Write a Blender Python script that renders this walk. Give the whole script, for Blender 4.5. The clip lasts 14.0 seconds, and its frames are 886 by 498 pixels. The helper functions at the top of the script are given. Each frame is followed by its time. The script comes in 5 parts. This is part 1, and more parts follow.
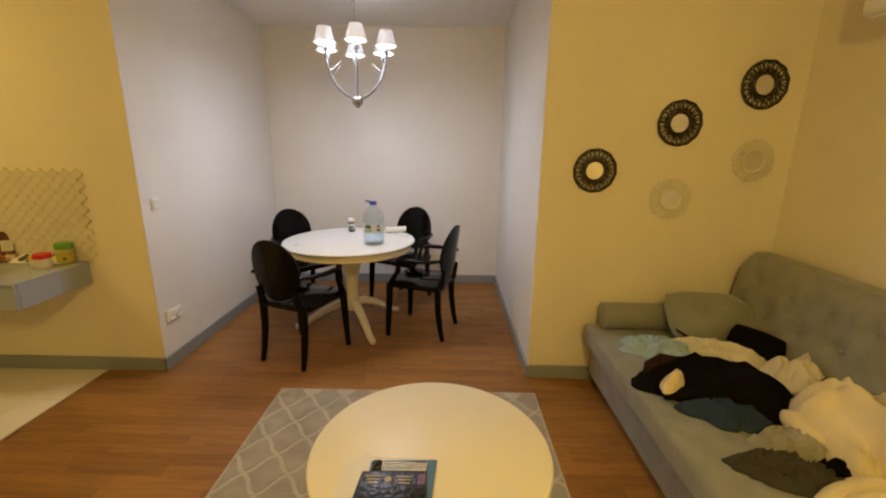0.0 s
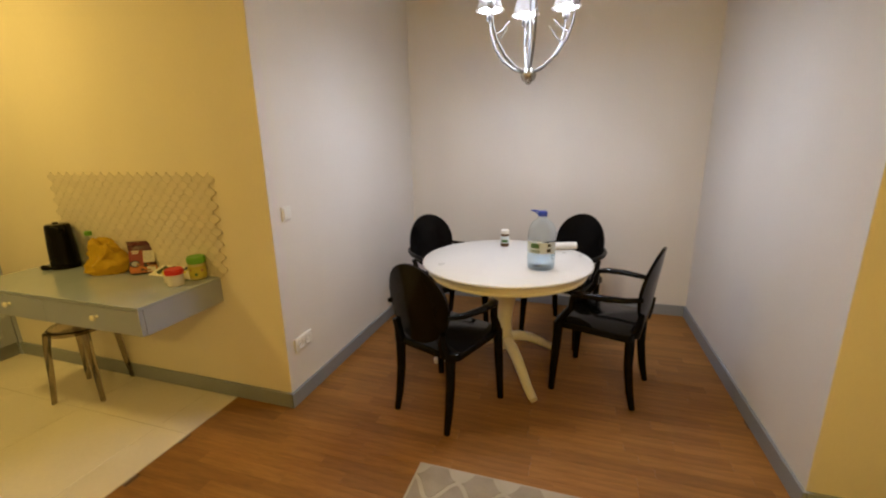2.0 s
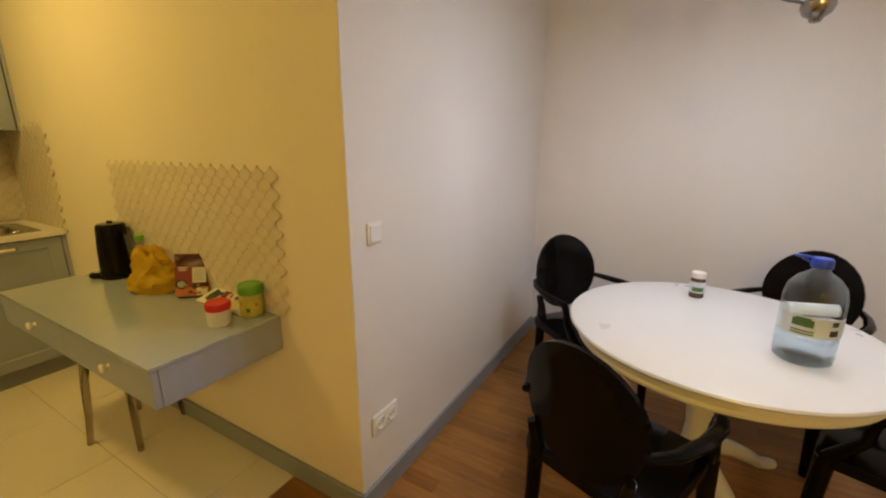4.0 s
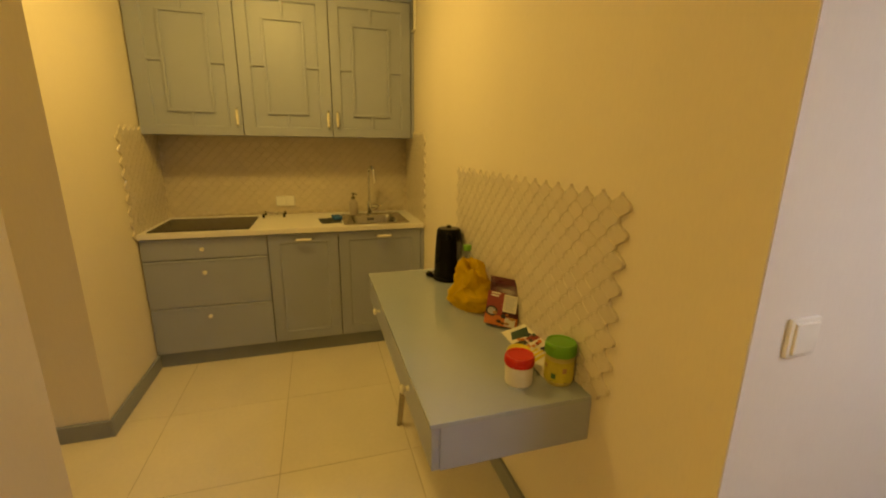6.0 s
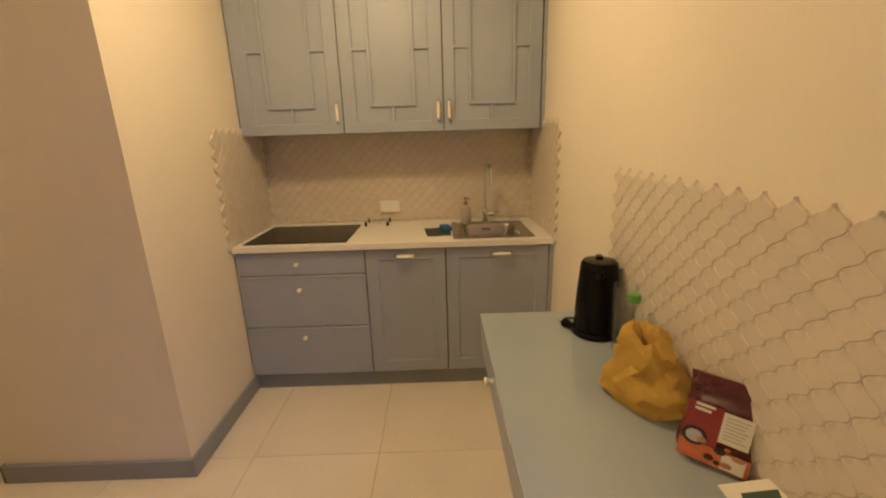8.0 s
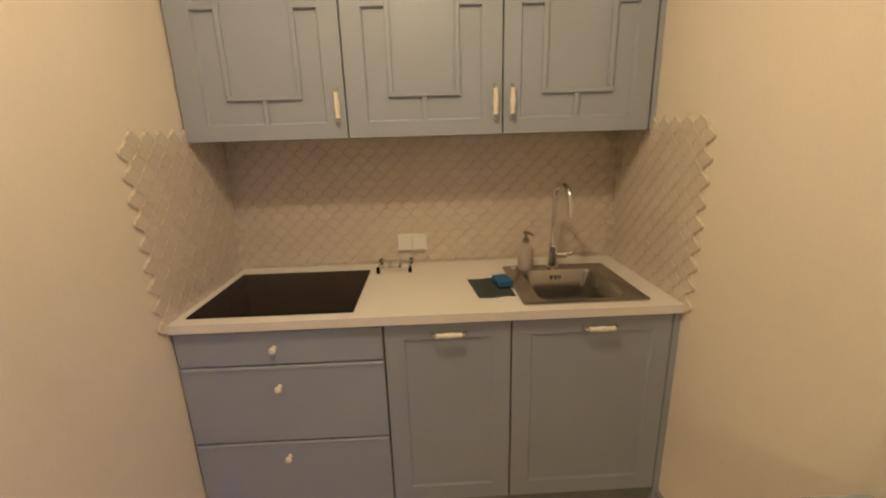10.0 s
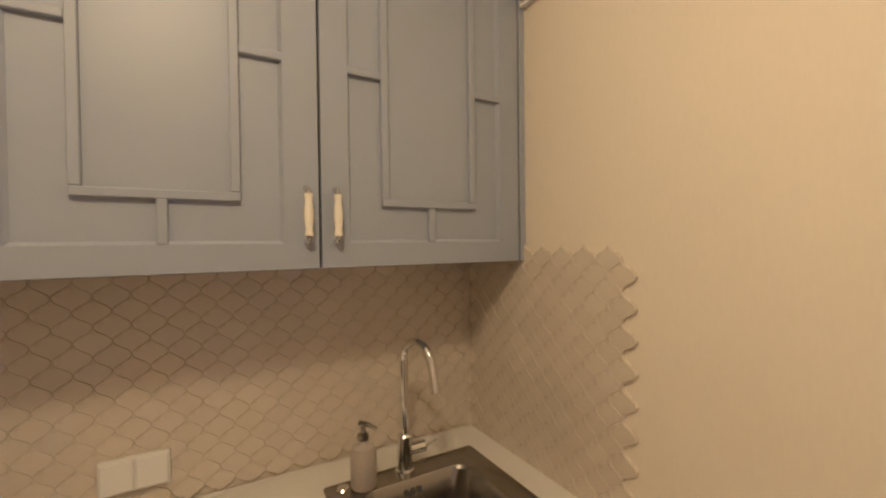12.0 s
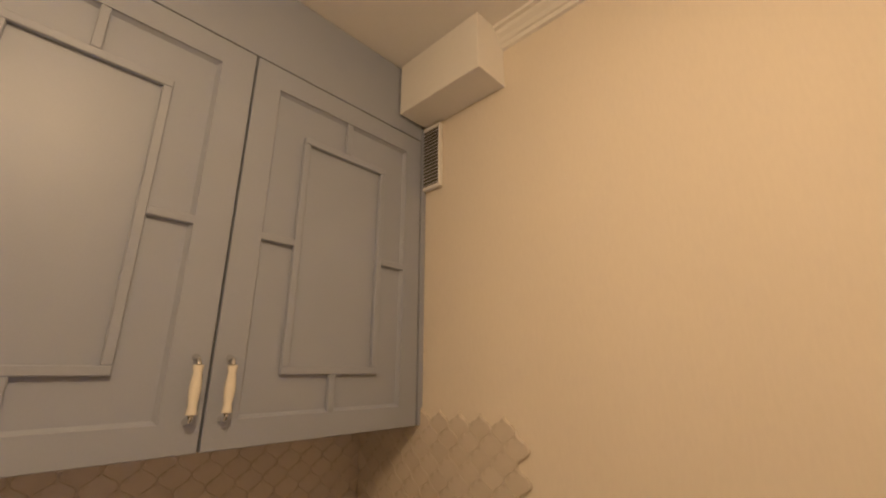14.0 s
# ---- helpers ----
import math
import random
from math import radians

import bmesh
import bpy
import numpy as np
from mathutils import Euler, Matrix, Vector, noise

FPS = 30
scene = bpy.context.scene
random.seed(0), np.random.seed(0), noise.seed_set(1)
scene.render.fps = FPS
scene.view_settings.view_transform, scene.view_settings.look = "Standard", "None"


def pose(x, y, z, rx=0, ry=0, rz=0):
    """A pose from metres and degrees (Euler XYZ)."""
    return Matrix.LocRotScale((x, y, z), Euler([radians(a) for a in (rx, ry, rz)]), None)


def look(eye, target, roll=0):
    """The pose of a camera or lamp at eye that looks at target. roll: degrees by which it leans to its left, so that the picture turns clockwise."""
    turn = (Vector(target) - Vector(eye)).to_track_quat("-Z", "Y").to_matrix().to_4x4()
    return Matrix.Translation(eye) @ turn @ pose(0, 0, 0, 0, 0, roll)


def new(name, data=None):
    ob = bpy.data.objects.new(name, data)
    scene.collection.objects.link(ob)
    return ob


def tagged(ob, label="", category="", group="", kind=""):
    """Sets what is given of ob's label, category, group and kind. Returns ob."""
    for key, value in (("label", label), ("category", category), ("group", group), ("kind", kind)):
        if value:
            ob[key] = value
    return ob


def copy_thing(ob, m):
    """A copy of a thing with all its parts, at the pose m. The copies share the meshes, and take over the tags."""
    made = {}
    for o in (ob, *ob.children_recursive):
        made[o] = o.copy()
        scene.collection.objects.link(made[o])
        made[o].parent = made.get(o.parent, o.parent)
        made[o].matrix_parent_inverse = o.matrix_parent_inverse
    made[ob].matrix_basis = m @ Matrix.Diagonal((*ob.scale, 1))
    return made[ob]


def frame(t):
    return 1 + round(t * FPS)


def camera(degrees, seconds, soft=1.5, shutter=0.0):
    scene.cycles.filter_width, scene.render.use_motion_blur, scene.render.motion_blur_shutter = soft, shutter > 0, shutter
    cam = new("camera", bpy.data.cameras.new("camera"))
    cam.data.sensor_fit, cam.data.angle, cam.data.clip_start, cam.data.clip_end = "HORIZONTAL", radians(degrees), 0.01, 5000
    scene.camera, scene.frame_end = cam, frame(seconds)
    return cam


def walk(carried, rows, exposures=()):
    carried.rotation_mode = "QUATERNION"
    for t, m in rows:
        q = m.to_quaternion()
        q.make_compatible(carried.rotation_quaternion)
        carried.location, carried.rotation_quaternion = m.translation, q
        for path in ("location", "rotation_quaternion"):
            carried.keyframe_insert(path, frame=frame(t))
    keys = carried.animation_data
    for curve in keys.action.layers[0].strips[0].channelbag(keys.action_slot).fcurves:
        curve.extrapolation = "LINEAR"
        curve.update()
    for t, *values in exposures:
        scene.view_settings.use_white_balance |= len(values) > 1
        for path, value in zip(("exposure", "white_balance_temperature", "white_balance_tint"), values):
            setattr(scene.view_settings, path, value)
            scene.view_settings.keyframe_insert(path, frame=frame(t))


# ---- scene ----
cam = camera(94.0, 14.0, soft=2.1)

PATH = [
    (0, (-0.039, -0.029, 1.48), (-0.065, 1.914, 1.006), 0.7),
    (0.5, (-0.075, 0.182, 1.48), (-0.315, 2.107, 0.993), 0.8),
    (1, (-0.116, 0.393, 1.46), (-0.552, 2.281, 0.967), 0.2),
    (1.5, (-0.304, 0.57, 1.445), (-0.835, 2.434, 0.95), -0.3),
    (2, (-0.451, 0.741, 1.466), (-1.042, 2.585, 0.966), -1.1),
    (2.2, (-0.52, 0.795, 1.448), (-1.116, 2.64, 0.958), -1.2),
    (4.3, (-1.054, 1.56, 1.417), (-2.224, 3.103, 0.915), 0.6),
    (4.5, (-1.088, 1.609, 1.429), (-2.419, 3.016, 0.93), 0.5),
    (5, (-1.142, 1.741, 1.446), (-2.771, 2.802, 0.975), 0.2),
    (5.5, (-1.244, 1.744, 1.432), (-3.02, 2.532, 0.958), 0.8),
    (6, (-1.447, 1.752, 1.443), (-3.304, 2.312, 0.955), 0.7),
    (6.5, (-1.623, 1.767, 1.432), (-3.532, 2.094, 0.932), -0.8),
    (7, (-1.784, 1.860, 1.433), (-3.709, 2.056, 0.923), -1.5),
    (7.5, (-1.922, 1.942, 1.448), (-3.850, 2.018, 0.923), -1.9),
    (8, (-2.077, 1.835, 1.457), (-4.007, 1.846, 0.931), -1.7),
    (8.2, (-2.158, 1.789, 1.453), (-4.088, 1.777, 0.928), -1.7),
    (10.5, (-3.207, 1.579, 1.496), (-5.133, 1.715, 0.974), -1.7),
    (11, (-3.443, 1.589, 1.504), (-5.358, 1.951, 1.060), -1.65),
    (11.5, (-3.64, 1.686, 1.507), (-5.506, 2.363, 1.261), -1.1),
    (12, (-3.67, 1.662, 1.541), (-5.411, 2.646, 1.515), -0.7),
    (12.5, (-3.665, 1.589, 1.61), (-5.256, 2.786, 1.799), -0.2),
    (13, (-3.658, 1.586, 1.638), (-5.126, 2.895, 2.0), 0.0),
    (13.5, (-3.666, 1.574, 1.65), (-5.029, 2.952, 2.143), 0.2),
    (14, (-3.666, 1.576, 1.645), (-4.995, 2.962, 2.202), 0.2),
]

# ---- world and lamps ----
EXPOSURES = [(0.0, 0.04, 5600, 4), (4.5, -0.06, 5800, 6), (6.0, -0.14, 6500, 8), (6.5, -0.06, 6900, 6), (7.1, 0.03, 4800, 38), (8.2, 0.17, 4550, 38), (10.5, 0.15, 4200, 40), (11.5, 0.2, 4200, 40), (12.0, 0.06, 4200, 43), (12.5, -0.12, 4300, 44), (13.5, -0.28, 4500, 48), (14.0, -0.26, 4500, 50)]
walk(cam, [(t, look(eye, target, roll)) for t, eye, target, roll in PATH], EXPOSURES)
world = bpy.data.worlds.new("night")
scene.world = world
world.use_nodes = True
world.node_tree.nodes["Background"].inputs["Color"].default_value = (0.01, 0.012, 0.02, 1)
world.node_tree.nodes["Background"].inputs["Strength"].default_value = 0.1

WARM, COOL = (1.0, 0.63, 0.13), (1.0, 0.935, 0.975)


def bulb_lamp(name, x, y, z, watts, colour, radius=0.03):
    data = bpy.data.lights.new(name, "POINT")
    data.energy, data.color, data.shadow_soft_size = watts, colour, radius
    ob = new(name, data)
    ob.location = (x, y, z)
    return ob


# ---- materials ----
def material(name, colour, rough=0.5,  metal=0.0, vary=0.08, scale=6.0, fine=90.0, bump=0.05, coat=0.0, stretch=(1, 1, 1), piece=0.0, sheen=0.0, trans=0.0, dist=0.002, shine=0.5):
    """A surface with blotches at one scale, grain at another, and a shallow relief."""
    m = bpy.data.materials.new(name)
    m.use_nodes = True
    nt = m.node_tree
    n, link = nt.nodes, nt.links
    b = n["Principled BSDF"]
    b.inputs["Metallic"].default_value = metal
    b.inputs["Specular IOR Level"].default_value = shine
    b.inputs["Coat Weight"].default_value = coat
    b.inputs["Sheen Weight"].default_value = sheen
    b.inputs["Transmission Weight"].default_value = trans
    tc = n.new("ShaderNodeTexCoord")
    mp = n.new("ShaderNodeMapping")
    mp.inputs["Scale"].default_value = stretch
    link.new(tc.outputs["Object"], mp.inputs["Vector"])
    big, small = n.new("ShaderNodeTexNoise"), n.new("ShaderNodeTexNoise")
    big.inputs["Scale"].default_value, small.inputs["Scale"].default_value = scale, fine
    big.inputs["Detail"].default_value = 4
    for t in (big, small):
        link.new(mp.outputs["Vector"], t.inputs["Vector"])
    total = n.new("ShaderNodeMath")
    total.operation = "MULTIPLY_ADD"
    link.new(big.outputs["Fac"], total.inputs[0])
    total.inputs[1].default_value = 0.65
    part_small = n.new("ShaderNodeMath")
    part_small.operation = "MULTIPLY"
    part_small.inputs[1].default_value = 0.35
    link.new(small.outputs["Fac"], part_small.inputs[0])
    link.new(part_small.outputs[0], total.inputs[2])
    value = n.new("ShaderNodeMapRange")
    value.inputs["From Min"].default_value, value.inputs["From Max"].default_value = 0.3, 0.7
    value.inputs["To Min"].default_value, value.inputs["To Max"].default_value = 1 - vary, 1 + vary
    link.new(total.outputs[0], value.inputs["Value"])
    last = value.outputs["Result"]
    if piece:
        info = n.new("ShaderNodeObjectInfo")
        geo = n.new("ShaderNodeNewGeometry")
        both = n.new("ShaderNodeMath")
        both.operation = "ADD"
        link.new(info.outputs["Random"], both.inputs[0])
        link.new(geo.outputs["Random Per Island"], both.inputs[1])
        wrap = n.new("ShaderNodeMath")
        wrap.operation = "FRACT"
        link.new(both.outputs[0], wrap.inputs[0])
        mr = n.new("ShaderNodeMapRange")
        mr.inputs["To Min"].default_value, mr.inputs["To Max"].default_value = 1 - piece, 1 + piece
        link.new(wrap.outputs[0], mr.inputs["Value"])
        mul = n.new("ShaderNodeMath")
        mul.operation = "MULTIPLY"
        link.new(last, mul.inputs[0])
        link.new(mr.outputs["Result"], mul.inputs[1])
        last = mul.outputs[0]
    mix = n.new("ShaderNodeVectorMath")
    mix.operation = "SCALE"
    mix.inputs[0].default_value = colour
    link.new(last, mix.inputs["Scale"])
    link.new(mix.outputs["Vector"], b.inputs["Base Color"])
    rr = n.new("ShaderNodeMapRange")
    rr.inputs["To Min"].default_value, rr.inputs["To Max"].default_value = max(0.02, rough - 0.06), min(1, rough + 0.06)
    link.new(big.outputs["Fac"], rr.inputs["Value"])
    link.new(rr.outputs["Result"], b.inputs["Roughness"])
    if bump:
        bp = n.new("ShaderNodeBump")
        bp.inputs["Strength"].default_value, bp.inputs["Distance"].default_value = bump, dist
        link.new(small.outputs["Fac"], bp.inputs["Height"])
        link.new(bp.outputs["Normal"], b.inputs["Normal"])
    return m


def glass(name, colour, rough=0.02, ior=1.4):
    m = bpy.data.materials.new(name)
    m.use_nodes = True
    b = m.node_tree.nodes["Principled BSDF"]
    b.inputs["Base Color"].default_value = (*colour, 1)
    b.inputs["Roughness"].default_value = rough
    b.inputs["Transmission Weight"].default_value = 1
    b.inputs["IOR"].default_value = ior
    return m


def film(name, colour):
    """Thin clear plastic: lets most light straight through and shines a little."""
    m = bpy.data.materials.new(name)
    m.use_nodes = True
    n, link = m.node_tree.nodes, m.node_tree.links
    clear, shine, mx, fr, half = n.new("ShaderNodeBsdfTransparent"), n.new("ShaderNodeBsdfGlossy"), n.new("ShaderNodeMixShader"), n.new("ShaderNodeLayerWeight"), n.new("ShaderNodeMath")
    clear.inputs["Color"].default_value = (*colour, 1)
    shine.inputs["Roughness"].default_value = 0.06
    fr.inputs["Blend"].default_value = 0.25
    half.operation = "MULTIPLY_ADD"
    half.inputs[1].default_value, half.inputs[2].default_value = 0.28, 0.03
    link.new(fr.outputs["Facing"], half.inputs[0])
    link.new(half.outputs[0], mx.inputs[0])
    link.new(clear.outputs[0], mx.inputs[1])
    link.new(shine.outputs[0], mx.inputs[2])
    link.new(mx.outputs[0], n["Material Output"].inputs["Surface"])
    return m


def glow(name, colour, strength):
    m = bpy.data.materials.new(name)
    m.use_nodes = True
    b = m.node_tree.nodes["Principled BSDF"]
    b.inputs["Emission Color"].default_value = (*colour, 1)
    b.inputs["Emission Strength"].default_value = strength
    return m


def fabric_shade(name):
    m = bpy.data.materials.new(name)
    m.use_nodes = True
    n, link = m.node_tree.nodes, m.node_tree.links
    tr = n.new("ShaderNodeBsdfTranslucent")
    tr.inputs["Color"].default_value = (0.82, 0.82, 0.82, 1)
    df = n.new("ShaderNodeBsdfDiffuse")
    df.inputs["Color"].default_value = (0.84, 0.84, 0.86, 1)
    mx = n.new("ShaderNodeMixShader")
    mx.inputs[0].default_value = 0.91
    link.new(tr.outputs[0], mx.inputs[1])
    link.new(df.outputs[0], mx.inputs[2])
    link.new(mx.outputs[0], n["Material Output"].inputs["Surface"])
    return m


CREAM = material("cream_wallpaper", (0.78, 0.71, 0.58), 0.75, vary=0.035, scale=2.0, fine=140, bump=0.14, stretch=(1, 1, 0.25))
WHITE_WALL = material("white_wallpaper", (0.76, 0.73, 0.70), 0.75, vary=0.03, scale=2.0, fine=140, bump=0.14, stretch=(1, 1, 0.25))
CEIL = material("ceiling_paint", (0.82, 0.80, 0.76), 0.8, vary=0.02)
SKIRT = material("grey_blue_skirting", (0.26, 0.28, 0.31), 0.45, vary=0.05)
KITCHEN = material("grey_blue_lacquer", (0.343, 0.376, 0.482), 0.44, vary=0.03, fine=260, bump=0.03)
# Dark grey for carcasses; also stands in for shade in gaps, slots and holes.
DARK_GAP = material("carcass_and_gap_shade", (0.10, 0.10, 0.11), 0.7)
KICK = material("plinth_grey", (0.22, 0.24, 0.27), 0.5, vary=0.06)
TOP_WHITE = material("worktop_white", (0.80, 0.77, 0.72), 0.35, vary=0.03, fine=200, bump=0.02)
DESKTOP = material("desk_glass_blue", (0.37, 0.42, 0.50), 0.16, vary=0.02, bump=0, coat=0.5)
LANTERN = material("glazed_cream_tile", (0.65, 0.585, 0.475), 0.28, vary=0.03, scale=14, fine=60, bump=0.04, piece=0.03, dist=0.003)
FLOOR_TILE = material("beige_floor_tile", (0.77, 0.70, 0.585), 0.32, vary=0.05, scale=3, fine=50, bump=0.02, piece=0.02)
FLOOR_GROUT = material("floor_grout", (0.46, 0.39, 0.29), 0.8)
WOOD = material("brown_parquet", (0.262, 0.122, 0.026), 0.40, vary=0.29, scale=4, fine=20, bump=0.05, stretch=(0.8, 9, 1), piece=0.17, shine=0.28)
SUBFLOOR = material("parquet_joint", (0.09, 0.045, 0.02), 0.6)
BLACK = material("black_plastic", (0.005, 0.0045, 0.0045), 0.12, vary=0.1, bump=0, shine=0.13)
TABLE_WHITE = material("white_lacquer", (0.82, 0.80, 0.76), 0.3, vary=0.02, bump=0.01)
TABLE_CREAM = material("cream_lacquer", (0.76, 0.71, 0.60), 0.4, vary=0.04, bump=0.01)
COFFEE_TOP = material("ivory_lacquer", (0.84, 0.77, 0.61), 0.38, vary=0.02, bump=0.0)
SOFA = material("grey_sofa_weave", (0.235, 0.23, 0.205), 0.9, vary=0.22, scale=11, fine=320, bump=0.5, sheen=0.2)
CHROME = material("chrome", (0.75, 0.75, 0.74), 0.08, 1.0, vary=0.02, bump=0)
STEEL = material("brushed_steel", (0.38, 0.365, 0.34), 0.22, 1.0, vary=0.08, fine=160, bump=0.04, stretch=(1, 12, 1))
HOB = material("black_glass", (0.006, 0.004, 0.003), 0.10, vary=0.05, bump=0, shine=0.07)
CERAMIC = material("ivory_ceramic", (0.82, 0.78, 0.66), 0.2, vary=0.03, bump=0)
PLASTIC_WHITE = material("white_plastic", (0.82, 0.81, 0.78), 0.35, vary=0.02, bump=0)
DARK_BROWN = material("black_brown_plastic", (0.022, 0.014, 0.010), 0.4, vary=0.1)
GREY_PRINT = material("grey_print", (0.45, 0.45, 0.44), 0.4, vary=0.1, bump=0)
MIRROR = material("mirror_glass", (0.80, 0.79, 0.77), 0.03, 1.0, vary=0.01, bump=0)
SMOKE = glass("smoked_acrylic", (0.42, 0.36, 0.28), 0.05)
CLEAR = film("clear_plastic", (0.98, 0.995, 1.0))
BLUE_CLEAR = film("blue_tinted_plastic", (0.958, 0.985, 1.0))
SHADE = fabric_shade("lamp_fabric")
BULB = glow("lit_bulb", COOL, 8)
WARM_GLOW = glow("warm_diffuser", WARM, 6)


# ---- mesh helpers ----
def bm_box(bm, x0, x1, y0, y1, z0, z1, bevel=0.0, segs=1):
    res = bmesh.ops.create_cube(bm, size=1.0)
    vs = res["verts"]
    for v in vs:
        v.co = Vector((x0 + (v.co.x + 0.5) * (x1 - x0), y0 + (v.co.y + 0.5) * (y1 - y0), z0 + (v.co.z + 0.5) * (z1 - z0)))
    if bevel:
        es = list({e for v in vs for e in v.link_edges})
        bmesh.ops.bevel(bm, geom=es, offset=bevel, segments=segs, affect="EDGES", profile=0.5)
    return bm


def box(x0, x1, y0, y1, z0, z1, bevel=0.0, segs=1):
    return bm_box(bmesh.new(), x0, x1, y0, y1, z0, z1, bevel, segs)


def bm_lathe(bm, profile, n=24, centre=(0, 0, 0), closed=False):
    """Turns (radius, height) pairs round the upright axis."""
    cx, cy, cz = centre
    rings = []
    for r, z in profile:
        if r < 1e-5:
            rings.append([bm.verts.new((cx, cy, cz + z))])
        else:
            rings.append([bm.verts.new((cx + r * math.cos(2 * math.pi * i / n), cy + r * math.sin(2 * math.pi * i / n), cz + z)) for i in range(n)])
    pairs = list(zip(rings, rings[1:])) + ([(rings[-1], rings[0])] if closed else [])
    for a, b in pairs:
        for i in range(n):
            j = (i + 1) % n
            if len(a) == 1 and len(b) == 1:
                continue
            if len(a) == 1:
                bm.faces.new((a[0], b[j], b[i]))
            elif len(b) == 1:
                bm.faces.new((a[i], a[j], b[0]))
            else:
                bm.faces.new((a[i], a[j], b[j], b[i]))
    return bm


def lathe(profile, n=24, centre=(0, 0, 0), closed=False):
    return bm_lathe(bmesh.new(), profile, n, centre, closed)


def bm_tube(bm, pts, radii, n=10, flat=1.0, loop=False):
    """A round or flattened bar along points."""
    pts = [Vector(p) for p in pts]
    if not isinstance(radii, (list, tuple)):
        radii = [radii] * len(pts)
    rings, side = [], None
    count = len(pts)
    for i, p in enumerate(pts):
        a = pts[(i - 1) % count] if loop else pts[max(0, i - 1)]
        b = pts[(i + 1) % count] if loop else pts[min(count - 1, i + 1)]
        d = (b - a).normalized()
        if side is None:
            side = d.orthogonal().normalized()
            if abs(d.z) < 0.99:
                side = d.cross(Vector((0, 0, 1))).normalized()
        side = (side - d * side.dot(d)).normalized()
        up = d.cross(side)
        rings.append([bm.verts.new(p + radii[i] * (side * math.cos(2 * math.pi * k / n) + up * flat * math.sin(2 * math.pi * k / n))) for k in range(n)])
    span = range(count if loop else count - 1)
    for i in span:
        a, b = rings[i], rings[(i + 1) % count]
        for k in range(n):
            bm.faces.new((a[k], a[(k + 1) % n], b[(k + 1) % n], b[k]))
    if not loop:
        bm.faces.new(rings[0][::-1])
        bm.faces.new(rings[-1])
    return bm


def tube(pts, radii, n=10, flat=1.0, loop=False):
    return bm_tube(bmesh.new(), pts, radii, n, flat, loop)


def extruded(outline, z0, z1, bevel=0.0):
    """A flat slab with the given outline, from z0 to z1."""
    bm = bmesh.new()
    low = [bm.verts.new((x, y, z0)) for x, y in outline]
    high = [bm.verts.new((x, y, z1)) for x, y in outline]
    bm.faces.new(low[::-1])
    top = bm.faces.new(high)
    n = len(outline)
    for i in range(n):
        j = (i + 1) % n
        bm.faces.new((low[i], low[j], high[j], high[i]))
    if bevel:
        bmesh.ops.bevel(bm, geom=list(top.edges), offset=bevel, segments=2, affect="EDGES", profile=0.5)
    return bm


def bezier(p0, p1, p2, p3, n):
    out = []
    for i in range(n + 1):
        t = i / n
        out.append(tuple((1 - t) ** 3 * a + 3 * t * (1 - t) ** 2 * b + 3 * t * t * (1 - t) * c + t ** 3 * d for a, b, c, d in zip(p0, p1, p2, p3)))
    return out


def mesh_of(name, bm, mat, smooth=False):
    bmesh.ops.recalc_face_normals(bm, faces=bm.faces)
    me = bpy.data.meshes.new(name)
    bm.to_mesh(me)
    bm.free()
    for m in (mat if isinstance(mat, (list, tuple)) else [mat]):
        me.materials.append(m)
    if smooth:
        for p in me.polygons:
            p.use_smooth = True
        me.set_sharp_from_angle(angle=radians(38))
    return me


def part(name, bm, mat, parent, label="", smooth=False):
    ob = new(name, mesh_of(name, bm, mat, smooth))
    ob.parent = parent
    return tagged(ob, label)


def thing(name, label, category, group="", at=None):
    ob = new(name)
    ob.empty_display_size = 0.1
    if at is not None:
        ob.matrix_basis = at
    return tagged(ob, label, category, group)


def solid(name, bm, mat, label, category, group="", kind="", smooth=False):
    return tagged(new(name, mesh_of(name, bm, mat, smooth)), label, category, group, kind)


def setting(name, bm, mat, label, category="wall"):
    return solid(name, bm, mat, label, category, kind="structure")


def puffed(w, d, h, n=(16, 12), crease=0.25, seed=0, power=0.42):
    """A cushion: a closed pillow shape, fuller in the middle, with soft creases."""
    bm = bmesh.new()
    top, low = [], []
    for i in range(n[0] + 1):
        a, b = [], []
        for j in range(n[1] + 1):
            u, v = 2 * i / n[0] - 1, 2 * j / n[1] - 1
            edge = max(0.0, (1 - u ** 4) * (1 - v ** 4)) ** power
            wob = noise.noise((u * 1.7 + seed, v * 1.7, seed * 0.37)) * crease * h * edge
            pull = 1 - 0.05 * (1 - abs(u)) * abs(v) - 0.05 * (1 - abs(v)) * abs(u)
            x, y = u * w / 2 * pull * math.sqrt(1 - 0.30 * v * v), v * d / 2 * pull * math.sqrt(1 - 0.30 * u * u)
            a.append(bm.verts.new((x, y, h / 2 * edge + wob)))
            b.append(a[-1] if edge == 0 else bm.verts.new((x, y, -h / 2 * edge)))
        top.append(a), low.append(b)
    for i in range(n[0]):
        for j in range(n[1]):
            bm.faces.new((top[i][j], top[i + 1][j], top[i + 1][j + 1], top[i][j + 1]))
            q = (low[i][j], low[i][j + 1], low[i + 1][j + 1], low[i + 1][j])
            if len(set(q)) == 4 and set(q) != {top[i][j], top[i + 1][j], top[i + 1][j + 1], top[i][j + 1]}:
                bm.faces.new(q)
    return bm


